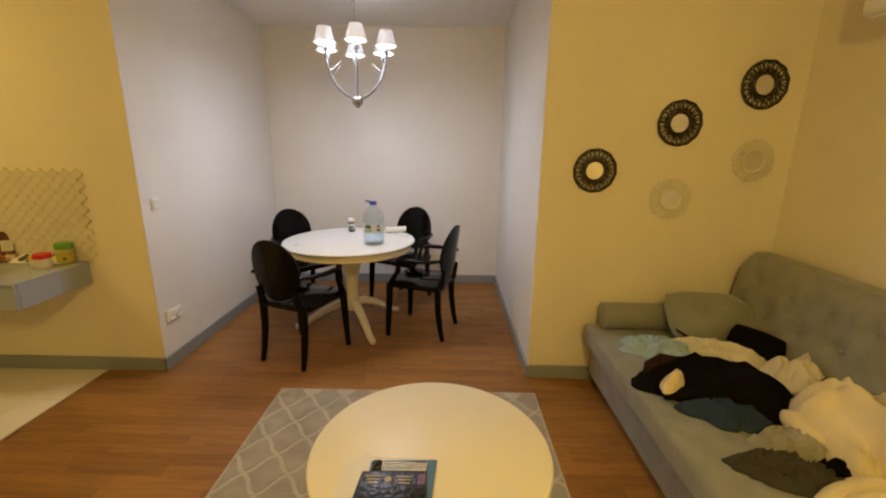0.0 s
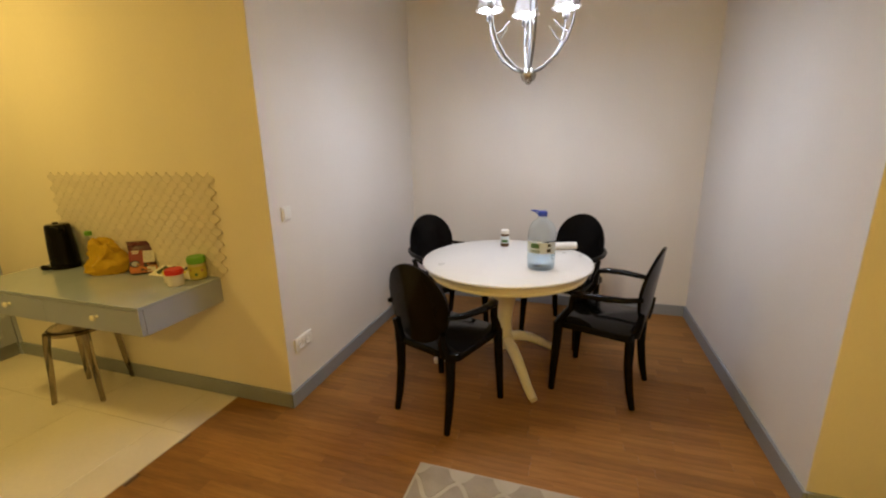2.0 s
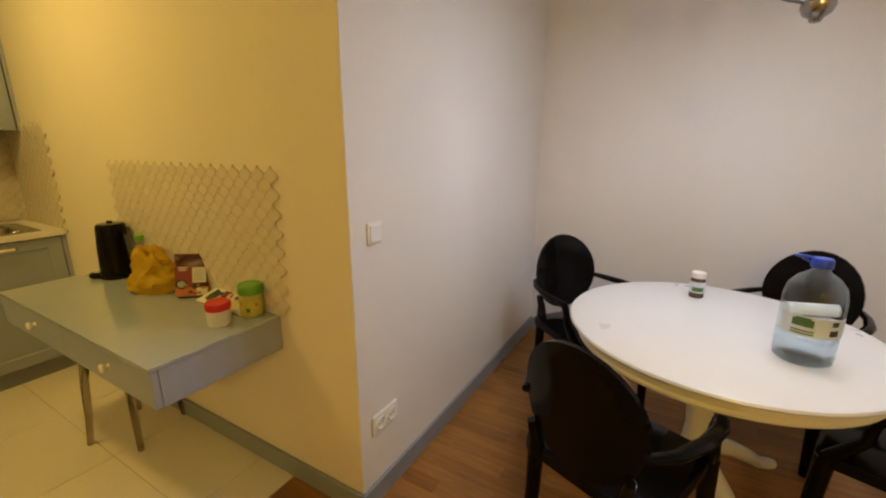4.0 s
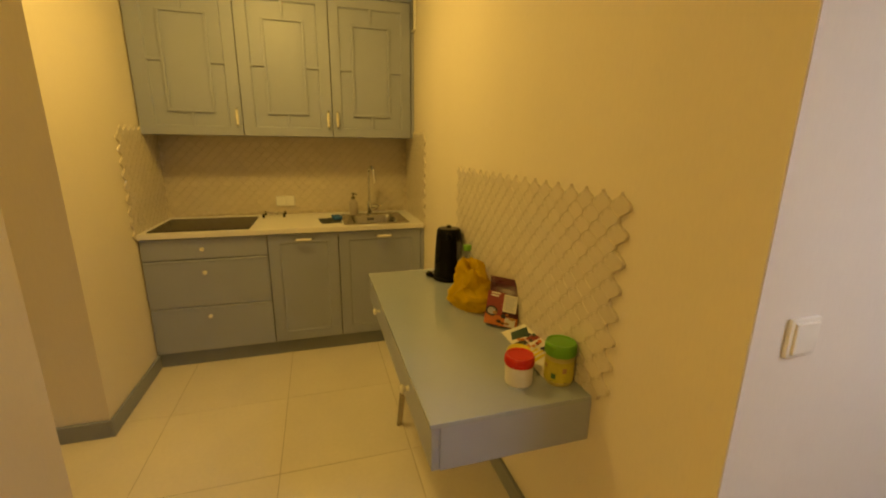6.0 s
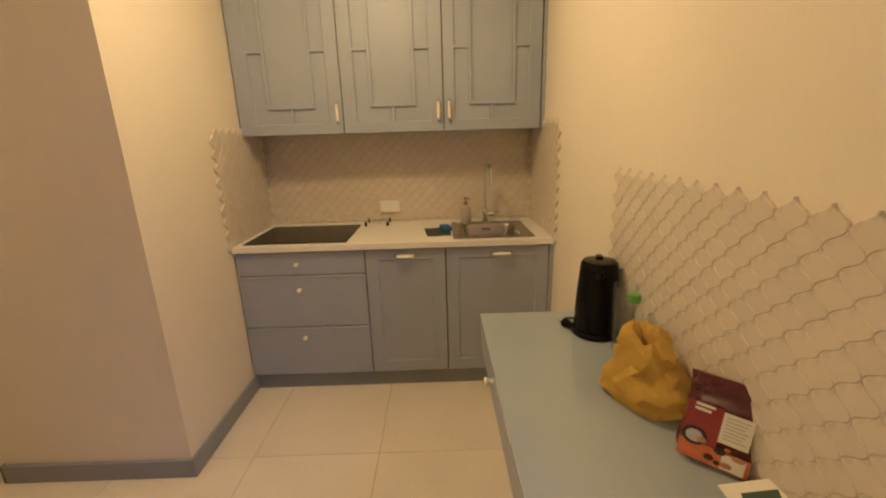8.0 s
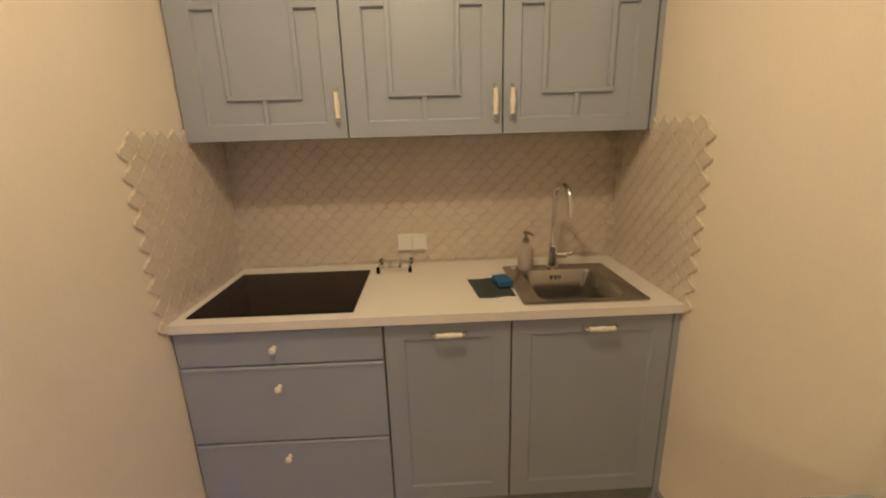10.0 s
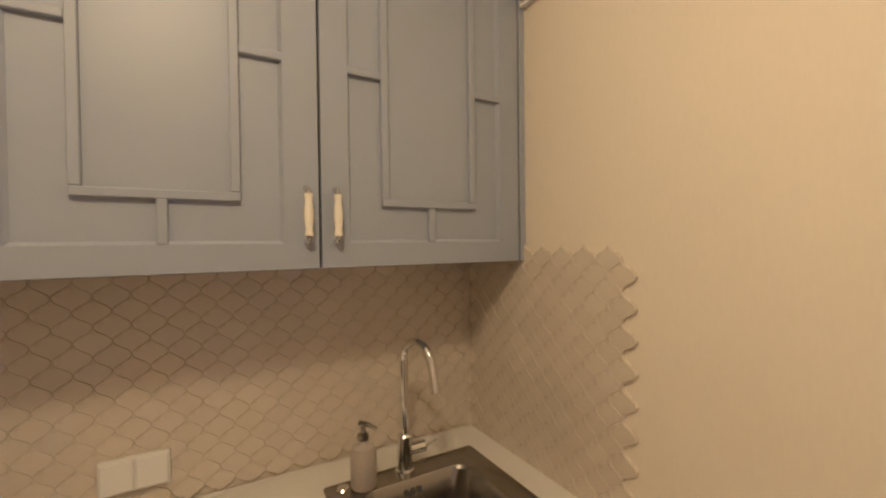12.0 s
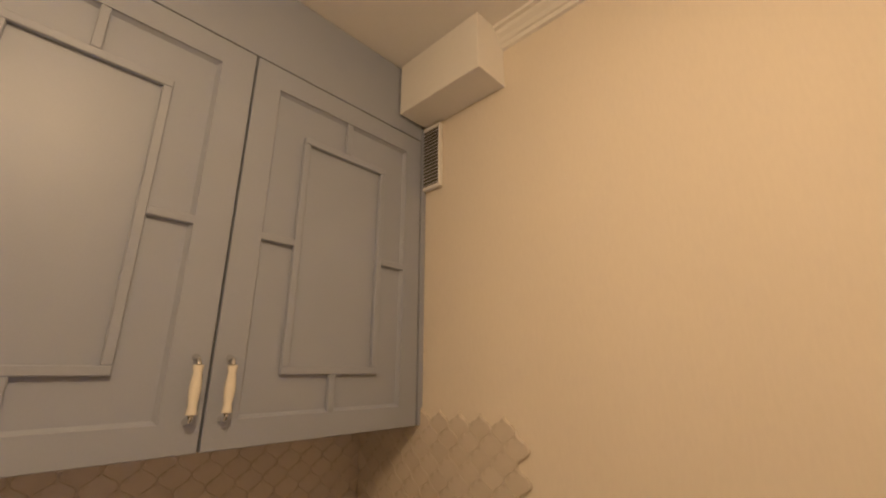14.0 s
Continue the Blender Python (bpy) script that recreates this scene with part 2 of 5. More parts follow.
# ---- the shell of the flat ----
HIGH = 2.646
YW = 2.465
YN = 4.45
setting("wall_kitchen_right", box(-5.04, -1.931, YW, 2.60, 0, HIGH), CREAM, "cream papered wall behind the wall desk")
setting("wall_dining_left", box(-2.05, -1.929, YW + 0.002, 4.60, 0, HIGH), WHITE_WALL, "white papered side wall of the dining niche")
setting("wall_dining_right", box(0.50, 0.635, YW + 0.002, 4.60, 0, HIGH), WHITE_WALL, "white papered side wall of the dining niche")
setting("wall_dining_back", box(-1.929, 0.50, YN, 4.60, 0, HIGH), WHITE_WALL, "white papered end wall of the dining niche")
setting("wall_sofa_end", box(0.502, 2.10, YW, 2.60, 0, HIGH), CREAM, "cream papered wall with round mirrors")
setting("wall_sofa_side", box(1.95, 2.10, -2.75, YW, 0, HIGH), CREAM, "cream papered wall behind the sofa")
setting("wall_living_back", box(-2.33, 1.95, -2.75, -2.60, 0, HIGH), CREAM, "plain cream end wall of the living room")
setting("wall_kitchen_back", box(-5.04, -4.90, -2.15, YW, 0, HIGH), CREAM, "cream wall behind the kitchen units")
setting("wall_kitchen_left", box(-4.90, -3.64, -0.15, 0.685, 0, HIGH), CREAM, "cream papered pier beside the kitchen units")
setting("wall_hall", box(-2.64, -2.33, -2.75, 1.05, 0, HIGH), CREAM, "cream papered partition between hall and living room")
setting("wall_hall_end", box(-4.90, -2.64, -2.15, -2.0, 0, HIGH), CREAM, "plain cream end wall of the hall")
setting("ceiling", box(-5.04, 2.10, -2.75, 4.60, HIGH, HIGH + 0.12), CEIL, "plain white painted ceiling", "ceiling")


def skirting(name, x0, x1, y0, y1):
    bm = bm_box(bmesh.new(), x0, x1, y0, y1, 0.0, 0.092, 0.004, 2)
    return setting(name, bm, SKIRT, "grey-blue painted skirting board", "baseboard")


skirting("baseboard_kitchen_right", -4.30, -1.914, YW - 0.016, YW)
skirting("baseboard_dining_left", -1.929, -1.913, YW - 0.016, YN)
skirting("baseboard_dining_back", -1.913, 0.484, YN - 0.016, YN)
skirting("baseboard_dining_right", 0.484, 0.50, YW - 0.016, YN)
skirting("baseboard_sofa_end", 0.50, 1.95, YW - 0.016, YW)
skirting("baseboard_sofa_side", 1.934, 1.95, -2.6, YW - 0.016)
skirting("baseboard_kitchen_left", -4.315, -3.624, 0.685, 0.701)
skirting("baseboard_pier", -3.64, -3.624, -0.166, 0.685)
skirting("baseboard_pier_end", -4.90, -3.624, -0.166, -0.15)
skirting("baseboard_hall", -2.656, -2.64, -2.0, 1.066)
skirting("baseboard_partition_end", -2.64, -2.314, 1.05, 1.066)
skirting("baseboard_partition", -2.33, -2.314, -2.6, 1.05)

# crown moulding above the desk wall
bm = bmesh.new()
prof = [(0, 0.060), (0.052, 0.060), (0.052, 0.049), (0.040, 0.047), (0.036, 0.038), (0.024, 0.029), (0.017, 0.019), (0.011, 0.017), (0.010, 0.003), (0.0, 0.0)]
for x0, x1 in ((-4.2625, -1.945),):
    a = [bm.verts.new((x0, YW - d, HIGH - 0.060 + h)) for d, h in prof]
    b = [bm.verts.new((x1, YW - d, HIGH - 0.060 + h)) for d, h in prof]
    for i in range(len(prof)):
        j = (i + 1) % len(prof)
        bm.faces.new((a[i], a[j], b[j], b[i]))
    bm.faces.new(a), bm.faces.new(b[::-1])
setting("trim_crown_moulding", bm, CEIL, "white stepped plaster crown moulding", "moulding")
setting("trim_duct_box", box(-4.598, -4.262, 2.338, YW, 2.457, HIGH, 0.002), CEIL, "white plastered duct box under the ceiling", "duct box")

# floors
floor = setting("floor", box(-5.04, 2.10, -2.75, 4.60, -0.15, -0.006), SUBFLOOR, "brown wood parquet floor in the living area", "floor")
tile_bed = setting("floor_kitchen", box(-4.90, -2.320, -2.0, YW, -0.006, -0.002), FLOOR_GROUT, "beige square tiles in kitchen and hall", "floor")
setting("trim_floor_joint", box(-2.3225, -2.3175, 1.066, YW - 0.016, -0.006, 0.001), FLOOR_GROUT, "thin strip between tiles and parquet", "floor joint")


# ---- kitchen ----
def front_panel(y0, y1, z0, z1, x, thick, frame_w, recess, bevel=0.0015):
    """A framed front in the y-z plane that looks to +x, with a sunk field."""
    bm = bmesh.new()
    iy0, iy1, iz0, iz1 = y0 + frame_w[0], y1 - frame_w[1], z0 + frame_w[2], z1 - frame_w[3]
    s = 0.007
    outer = [(y0, z0), (y1, z0), (y1, z1), (y0, z1)]
    rim = [(y0 + bevel, z0 + bevel), (y1 - bevel, z0 + bevel), (y1 - bevel, z1 - bevel), (y0 + bevel, z1 - bevel)]
    inner = [(iy0, iz0), (iy1, iz0), (iy1, iz1), (iy0, iz1)]
    sunk = [(iy0 + s, iz0 + s), (iy1 - s, iz0 + s), (iy1 - s, iz1 - s), (iy0 + s, iz1 - s)]
    rows = [[bm.verts.new((xx, y, z)) for y, z in ring] for xx, ring in ((x - thick, outer), (x - bevel, outer), (x, rim), (x, inner), (x - recess * 0.35, inner), (x - recess, sunk))]
    for a, b in zip(rows, rows[1:]):
        for i in range(4):
            j = (i + 1) % 4
            bm.faces.new((a[i], a[j], b[j], b[i]))
    bm.faces.new(rows[0][::-1])
    bm.faces.new(rows[-1])
    return bm


def handle(parent, x, y, z, upright, length=0.126):
    """A waisted ceramic grip between two chrome feet, held off the front."""
    half = length / 2

    def place(a, out):
        return (x + out, y, z + a) if upright else (x + out, y + a, z)
    steps = [(-0.045, 0.0096), (-0.040, 0.0092), (-0.030, 0.0076), (-0.014, 0.0096), (0, 0.0106), (0.014, 0.0096), (0.030, 0.0076), (0.040, 0.0092), (0.045, 0.0096)]
    grip = part("handle", tube([place(a, 0.024) for a, r in steps], [r for a, r in steps], 12), CERAMIC, parent, "ivory ceramic handle with chrome feet", True)
    for sgn in (-1, 1):
        pts = [place(sgn * (half - 0.004), 0.0), place(sgn * (half - 0.004), 0.012), place(sgn * (half - 0.008), 0.022), place(sgn * 0.046, 0.024)]
        foot = part("handle_foot", tube(pts, [0.0075, 0.0045, 0.0045, 0.006], 10), CHROME, grip, "chrome foot", True)
    return grip


def knob(parent, x, y, z):
    bm = bmesh.new()
    pts = [(x, y, z), (x + 0.008, y, z), (x + 0.014, y, z), (x + 0.022, y, z), (x + 0.028, y, z), (x + 0.03, y, z)]
    bm_tube(bm, pts, [0.009, 0.005, 0.010, 0.013, 0.010, 0.003], 14)
    return part("knob", bm, CERAMIC, parent, "ivory ceramic knob", True)


def carcass(x0, x1, y0, y1, z0, z1, parent):
    return part("body", box(x0, x1, y0, y1, z0, z1), DARK_GAP, parent)


UX = -4.598
G = 0.0028
uppers = [(0.690, 1.294, (0.086, 0.072), 1.265), (1.294, 1.877, (0.073, 0.073), 1.847), (1.877, 2.441, (0.062, 0.064), 1.910)]
for y0, y1, fw, hy in uppers:
    cab = thing("wall_cabinet", "grey-blue framed wall cabinet with a closed panelled door", "cabinet", "kitchen wall cabinets")
    carcass(-4.898, UX - 0.022, y0 + 0.001, y1 - 0.001, 1.498, 2.397, cab)
    part("underside", box(-4.88, UX - 0.022, y0 + 0.001, y1 - 0.001, 1.489, 1.498), KITCHEN, cab)
    iy0, iy1 = y0 + fw[0], y1 - fw[1]
    door = part("door", front_panel(y0 + G, y1 - G, 1.489, 2.397, UX, 0.02, (fw[0], fw[1], 0.056, 0.063), 0.013), KITCHEN, cab)
    py0, py1, pz0, pz1, mid, my, w = iy0 + 0.085, iy1 - 0.085, 1.631, 2.235, 1.932, (iy0 + iy1) / 2, 0.009
    for by0, by1, bz0, bz1 in ((py0, py1, pz0, pz0 + 2 * w), (py0, py1, pz1 - 2 * w, pz1), (py0, py0 + 2 * w, pz0 + 2 * w, pz1 - 2 * w), (py1 - 2 * w, py1, pz0 + 2 * w, pz1 - 2 * w),
                               (my - w, my + w, 1.545, pz0), (my - w, my + w, pz1, 2.334), (iy0, py0, mid, mid + 2 * w), (py1, iy1, mid, mid + 2 * w)):
        part("moulding", box(UX - 0.014, UX - 0.0004, by0, by1, bz0, bz1, 0.002), KITCHEN, door)
    handle(door, UX, hy, 1.606, True)
side = thing("filler_panel", "narrow grey-blue end panel beside the wall cabinets", "panel")
part("board", box(-4.898, UX, 2.4455, 2.464, 1.489, 2.45, 0.001), KITCHEN, side)
over = thing("top_panel", "plain grey-blue panel between wall cabinets and ceiling", "panel")
part("board", box(-4.898, UX - 0.006, 0.687, 2.4445, 2.4045, HIGH - 0.002, 0.001), KITCHEN, over)

BX = -4.292
units = thing("drawer_unit", "grey-blue drawer unit with three closed drawers", "drawer unit", "kitchen base units")
carcass(-4.88, BX - 0.024, 0.690, 1.409, 0.10, 0.858, units)
for z0, z1, kz in ((0.729, 0.858, 0.792), (0.412, 0.7225, 0.640), (0.102, 0.4055, 0.343)):
    bm = box(BX - 0.02, BX, 0.692, 1.409 - G, z0, z1, 0.002)
    bm_box(bm, BX - 0.004, BX + 0.004, 0.694, 1.406, z1 - 0.014, z1 - 0.002, 0.002)
    dr = part("drawer_front", bm, KITCHEN, units)
    knob(dr, BX, 1.03, kz)
for y0, y1, h0, name, label in ((1.410, 1.861, 1.638, "dishwasher_cabinet", "narrow grey-blue base cabinet with a closed framed door"), (1.861, 2.440, 2.173, "sink_cabinet", "grey-blue base cabinet under the sink, door closed")):
    cab = thing(name, label, "cabinet", "kitchen base units")
    carcass(-4.88, BX - 0.024, y0 + 0.001, y1 - 0.001, 0.10, 0.70 if "sink" in name else 0.858, cab)
    door = part("door", front_panel(y0 + G, y1 - G, 0.102, 0.858, BX, 0.02, (0.068, 0.066, 0.066, 0.056), 0.007), KITCHEN, cab)
    handle(door, BX, h0, 0.822, False)
end = thing("end_panel", "grey-blue end panel beside the sink cabinet", "panel")
part("board", box(-4.88, BX + 0.002, 2.4415, 2.464, 0.0, 0.861, 0.001), KITCHEN, end)
plinth = thing("plinth", "dark grey-blue plinth under the base units", "plinth")
part("board", box(BX - 0.06, BX - 0.022, 0.688, 2.4405, 0.0, 0.097, 0.001), KICK, plinth)

# worktop with a hole for the sink bowl
SX0, SX1, SY0, SY1 = -4.690, -4.347, 1.972, 2.306
top = thing("worktop", "white laminate kitchen worktop", "worktop")
bm = bmesh.new()
for x0, x1, y0, y1 in ((-4.885, -4.272, 0.687, SY0), (-4.885, -4.272, SY1, 2.463), (-4.885, SX0, SY0, SY1), (SX1, -4.272, SY0, SY1)):
    bm_box(bm, x0, x1, y0, y1, 0.868, 0.90)
bmesh.ops.remove_doubles(bm, verts=bm.verts, dist=0.0001)
part("slab", bm, TOP_WHITE, top)
part("back_seam", box(-4.890, -4.884, 0.690, 2.455, 0.9, 0.9035, 0.001), TOP_WHITE, top)

hob = thing("hob", "black glass hob set in the worktop", "hob")
part("glass_plate", box(-4.790, -4.322, 0.732, 1.307, 0.9012, 0.9058, 0.0015, 2), HOB, hob)
part("seal", box(-4.791, -4.321, 0.731, 1.308, 0.9003, 0.9011), DARK_GAP, hob, "thin dark seal under the glass")


def rounded_rect(x0, x1, y0, y1, r, n=5):
    out = []
    for cx, cy, a0 in ((x1 - r, y1 - r, 0), (x0 + r, y1 - r, 90), (x0 + r, y0 + r, 180), (x1 - r, y0 + r, 270)):
        for i in range(n + 1):
            a = radians(a0 + 90 * i / n)
            out.append((cx + r * math.cos(a), cy + r * math.sin(a)))
    return out


sink = thing("kitchen_sink", "brushed steel inset sink with one square bowl", "sink")
bm = bmesh.new()
rings = [(rounded_rect(-4.760, -4.317, 1.908, 2.366, 0.012), 0.9005), (rounded_rect(-4.760, -4.317, 1.908, 2.366, 0.012), 0.906), (rounded_rect(-4.753, -4.324, 1.915, 2.359, 0.012), 0.9075),
         (rounded_rect(-4.748, -4.329, 1.920, 2.354, 0.012), 0.9045),
         (rounded_rect(SX0 + 0.004, SX1 - 0.004, SY0 + 0.004, SY1 - 0.004, 0.05), 0.9045), (rounded_rect(SX0 + 0.010, SX1 - 0.010, SY0 + 0.010, SY1 - 0.010, 0.05), 0.897),
         (rounded_rect(SX0 + 0.022, SX1 - 0.022, SY0 + 0.022, SY1 - 0.022, 0.055), 0.78), (rounded_rect(SX0 + 0.05, SX1 - 0.05, SY0 + 0.05, SY1 - 0.05, 0.05), 0.762)]
loops = [[bm.verts.new((x, y, z)) for x, y in ring] for ring, z in rings]
for a, b in zip(loops, loops[1:]):
    for i in range(len(a)):
        j = (i + 1) % len(a)
        bm.faces.new((a[i], a[j], b[j], b[i]))
bm.faces.new(loops[-1])
basin = part("basin", bm, STEEL, sink, "", True)
part("drain", lathe([(0.0, 0.764), (0.03, 0.764), (0.042, 0.767), (0.045, 0.7625)], 24, (-4.53, 2.145, 0)), CHROME, sink, "chrome drain", True)
# Small dark blocks take the place of the shaded slot openings.
for oy in (2.112, 2.130, 2.148):
    part("overflow_slot_shade", box(-4.677, -4.672, oy - 0.006, oy + 0.006, 0.866, 0.884, 0.002), DARK_GAP, sink, "dark block for the shaded overflow slot")
part("tap_hole_cap", lathe([(0.0, 0.9085), (0.015, 0.908), (0.018, 0.9046)], 20, (-4.735, 1.955, 0)), CHROME, sink, "", True)
part("plug_chain_stop", lathe([(0.0, 0.886), (0.01, 0.886), (0.012, 0.878)], 12, (-4.372, 2.235, -0.03)), CHROME, sink, "", True)

tap = thing("kitchen_tap", "chrome swan-neck kitchen tap beside the sink", "tap")
TX, TY = -4.730, 2.130
part("base", lathe([(0.0, 0.904), (0.026, 0.904), (0.026, 0.910), (0.021, 0.914), (0.021, 1.005), (0.017, 1.010), (0.0, 1.010)], 24, (TX, TY, 0)), CHROME, tap, "", True)
arc = [(TX, TY, 1.005), (TX, TY, 1.20)] + [(TX + 0.062 - 0.062 * math.cos(a), TY + 0.012 * (1 - math.cos(a)), 1.215 + 0.062 * math.sin(a)) for a in [math.pi * i / 14 for i in range(0, 14)]] + [(TX + 0.128, TY + 0.025, 1.20), (TX + 0.134, TY + 0.026, 1.175)]
part("spout", tube(arc, 0.0115, 14), CHROME, tap, "", True)
part("spout_tip", tube([(TX + 0.132, TY + 0.026, 1.185), (TX + 0.1365, TY + 0.0262, 1.160)], 0.0135, 14), CHROME, tap, "", True)
part("lever_body", tube([(TX, TY + 0.015, 0.962), (TX, TY + 0.062, 0.962)], 0.017, 16), CHROME, tap, "", True)
part("lever", tube([(TX + 0.008, TY + 0.056, 0.964), (TX + 0.035, TY + 0.085, 0.985)], [0.005, 0.004], 10), CHROME, tap, "", True)

soap = thing("soap_dispenser", "beige ceramic soap dispenser with steel pump", "soap dispenser")
GREIGE = material("greige_ceramic", (0.46, 0.41, 0.36), 0.4, vary=0.05)
part("bottle", lathe([(0.0, 0.906), (0.031, 0.906), (0.034, 0.912), (0.034, 0.995), (0.029, 1.012), (0.015, 1.020), (0.013, 1.030), (0.0, 1.030)], 24, (-4.715, 2.005, 0)), GREIGE, soap, "", True)
part("pump_collar", lathe([(0.0, 1.030), (0.015, 1.030), (0.015, 1.044), (0.007, 1.048), (0.005, 1.068), (0.0, 1.068)], 18, (-4.715, 2.005, 0)), STEEL, soap, "steel pump", True)
part("pump_nozzle", tube([(-4.722, 2.000, 1.069), (-4.700, 2.012, 1.073), (-4.680, 2.028, 1.066)], [0.009, 0.006, 0.004], 10), STEEL, soap, "", True)

CLOTH = material("dark_teal_cloth", (0.045, 0.055, 0.06), 0.95, vary=0.2, fine=400, bump=0.5)
bm = bmesh.new()
nx, ny = 14, 12
grid = [[bm.verts.new((-4.615 + 0.208 * i / nx + 0.006 * math.sin(j * 0.5), 1.735 + (0.160 - 0.022 * i / nx) * j / ny + 0.025 * i / nx, 0.9030 + 0.004 * abs(noise.noise((i * 0.25, j * 0.25, 0))))) for j in range(ny + 1)] for i in range(nx + 1)]
under = [[bm.verts.new((v.co.x, v.co.y, 0.9004)) for v in col] for col in grid]
for i in range(nx):
    for j in range(ny):
        bm.faces.new((grid[i][j], grid[i + 1][j], grid[i + 1][j + 1], grid[i][j + 1]))
        bm.faces.new((under[i][j], under[i][j + 1], under[i + 1][j + 1], under[i + 1][j]))
for i in range(nx):
    for j in (0, ny):
        bm.faces.new((grid[i][j], under[i][j], under[i + 1][j], grid[i + 1][j]))
for j in range(ny):
    for i in (0, nx):
        bm.faces.new((grid[i][j], grid[i][j + 1], under[i][j + 1], under[i][j]))
solid("dish_cloth", bm, CLOTH, "dark teal dish cloth spread by the sink", "cloth", smooth=True)
SPONGE = material("blue_sponge", (0.03, 0.12, 0.33), 0.9, vary=0.2, fine=200, bump=0.8)
sp = box(-0.045, 0.045, -0.03, 0.03, 0, 0.028, 0.006, 2)
spo = solid("sponge", sp, SPONGE, "blue scouring sponge on the dish cloth", "sponge", smooth=True)
spo.matrix_basis = pose(-4.525, 1.868, 0.909, 0, 0, 12)

rack = thing("hob_rest", "small chrome rack with black feet on the worktop", "rack")
for i in range(4):
    y = 1.350 + 0.046 * i
    part("rod", tube([(-4.745, y - 0.003, 0.924), (-4.885, y + 0.003, 0.924)], 0.0035, 8), CHROME, rack, "", True)
for x in (-4.750, -4.882):
    part("crossbar", tube([(x, 1.345, 0.918), (x, 1.492, 0.918)], 0.003, 8), CHROME, rack, "", True)
    for y in (1.347, 1.490):
        part("foot", lathe([(0, 0.9005), (0.008, 0.9005), (0.009, 0.909), (0.006, 0.928), (0, 0.930)], 12, (x, y, 0)), BLACK, rack, "black rubber foot", True)

sock = thing("double_socket", "white double wall socket cover above the worktop", "socket")
part("frame", box(-4.890, -4.874, 1.430, 1.570, 0.966, 1.047, 0.003, 2), PLASTIC_WHITE, sock)
for y0 in (1.4335, 1.5015):
    part("cover", box(-4.876, -4.868, y0, y0 + 0.065, 0.970, 1.043, 0.004, 2), PLASTIC_WHITE, sock)

vent = thing("vent_grille", "white ventilation grille, dark sheet as shade behind its slats", "vent")
# Dark sheet supplies the shade seen between the white slats.
part("slat_gap_shade", box(-4.596, -4.527, 2.452, 2.464, 2.226, 2.435), DARK_GAP, vent)
for x0, x1, z0, z1 in ((-4.597, -4.518, 2.435, 2.447), (-4.597, -4.518, 2.214, 2.226), (-4.527, -4.518, 2.226, 2.435)):
    part("frame", box(x0, x1, 2.446, 2.464, z0, z1, 0.002), PLASTIC_WHITE, vent)
for i in range(16):
    z = 2.230 + 0.0128 * i
    bm = bmesh.new()
    ends = [[bm.verts.new((x, y, z + h)) for y, h in ((2.4475, 0.0), (2.4495, 0.0), (2.4555, 0.0065), (2.4535, 0.0065))] for x in (-4.596, -4.528)]
    for k in range(4):
        bm.faces.new((ends[0][k], ends[0][(k + 1) % 4], ends[1][(k + 1) % 4], ends[1][k]))
    bm.faces.new(ends[0]), bm.faces.new(ends[1][::-1])
    part("slat", bm, PLASTIC_WHITE, vent)

# ---- lantern tiles ----
TW, TH = 0.0718, 0.071


def lantern_mesh():
    """One ogee tile, pointed above and below, round at the sides, flat with a thin chamfer."""
    w, h, k = TW / 2, TH / 2, 0.48
    q = bezier((0, h), (0, h * (1 - k)), (w, h * k), (w, 0), 6)
    pts = q[:-1] + [(x, -z) for x, z in q[::-1]][:-1] + [(-x, -z) for x, z in q][:-1] + [(-x, z) for x, z in q[::-1]][:-1]
    bm = bmesh.new()
    rings = []
    for scale, out in ((1.0, 0.0), (1.0, 0.0067), (0.976, 0.0068), (0.950, 0.0083), (0.936, 0.0087)):
        rings.append([bm.verts.new((x * scale, -out, z * scale)) for x, z in pts])
    n = len(pts)
    for a, b in zip(rings, rings[1:]):
        for i in range(n):
            j = (i + 1) % n
            bm.faces.new((a[i], a[j], b[j], b[i]))
    bm.faces.new(rings[-1])
    return mesh_of("tile", bm, LANTERN)


TILE = lantern_mesh()


def tile_field(name, label, origin, right, turn, columns, rows_down, top_z, skip=None, limit=300, wide=1):
    """Tiles in staggered rows on a wall. origin: the first tip; right: unit way along the wall; the first row has its tips at top_z."""
    base = thing(name, label, "tile panel")
    base["kind"] = "structure"
    spots = []
    for r in range(rows_down):
        short = r % 2 != wide
        for c in range(columns - (1 if short else 0)):
            s = (c + (1.0 if short else 0.5)) * TW
            z = top_z - TH / 2 - r * TH / 2
            if skip is None or not skip(s, z):
                spots.append((s, z))
    rest = []
    for i, (s, z) in enumerate(spots):
        place = Matrix.Translation((origin[0] + right[0] * s, origin[1] + right[1] * s, z)) @ Matrix.Rotation(turn, 4, "Z") @ pose(0, 0, 0, 0.5 * math.sin(i * 7.3), 0.4 * math.sin(i * 3.1), 0.5 * math.sin(i * 5.7))
        if i < limit:
            ob = new("tile", TILE)
            ob.parent = base
            ob.matrix_basis = place
        else:
            rest.append(place)
    if rest:
        bm = bmesh.new()
        for place in rest:
            before = len(bm.verts)
            bm.from_mesh(TILE)
            bm.verts.ensure_lookup_table()
            for v in bm.verts[before:]:
                v.co = place @ v.co
        ob = part("more_tiles", bm, LANTERN, base)
        ob["kind"] = "stuff"
    return base


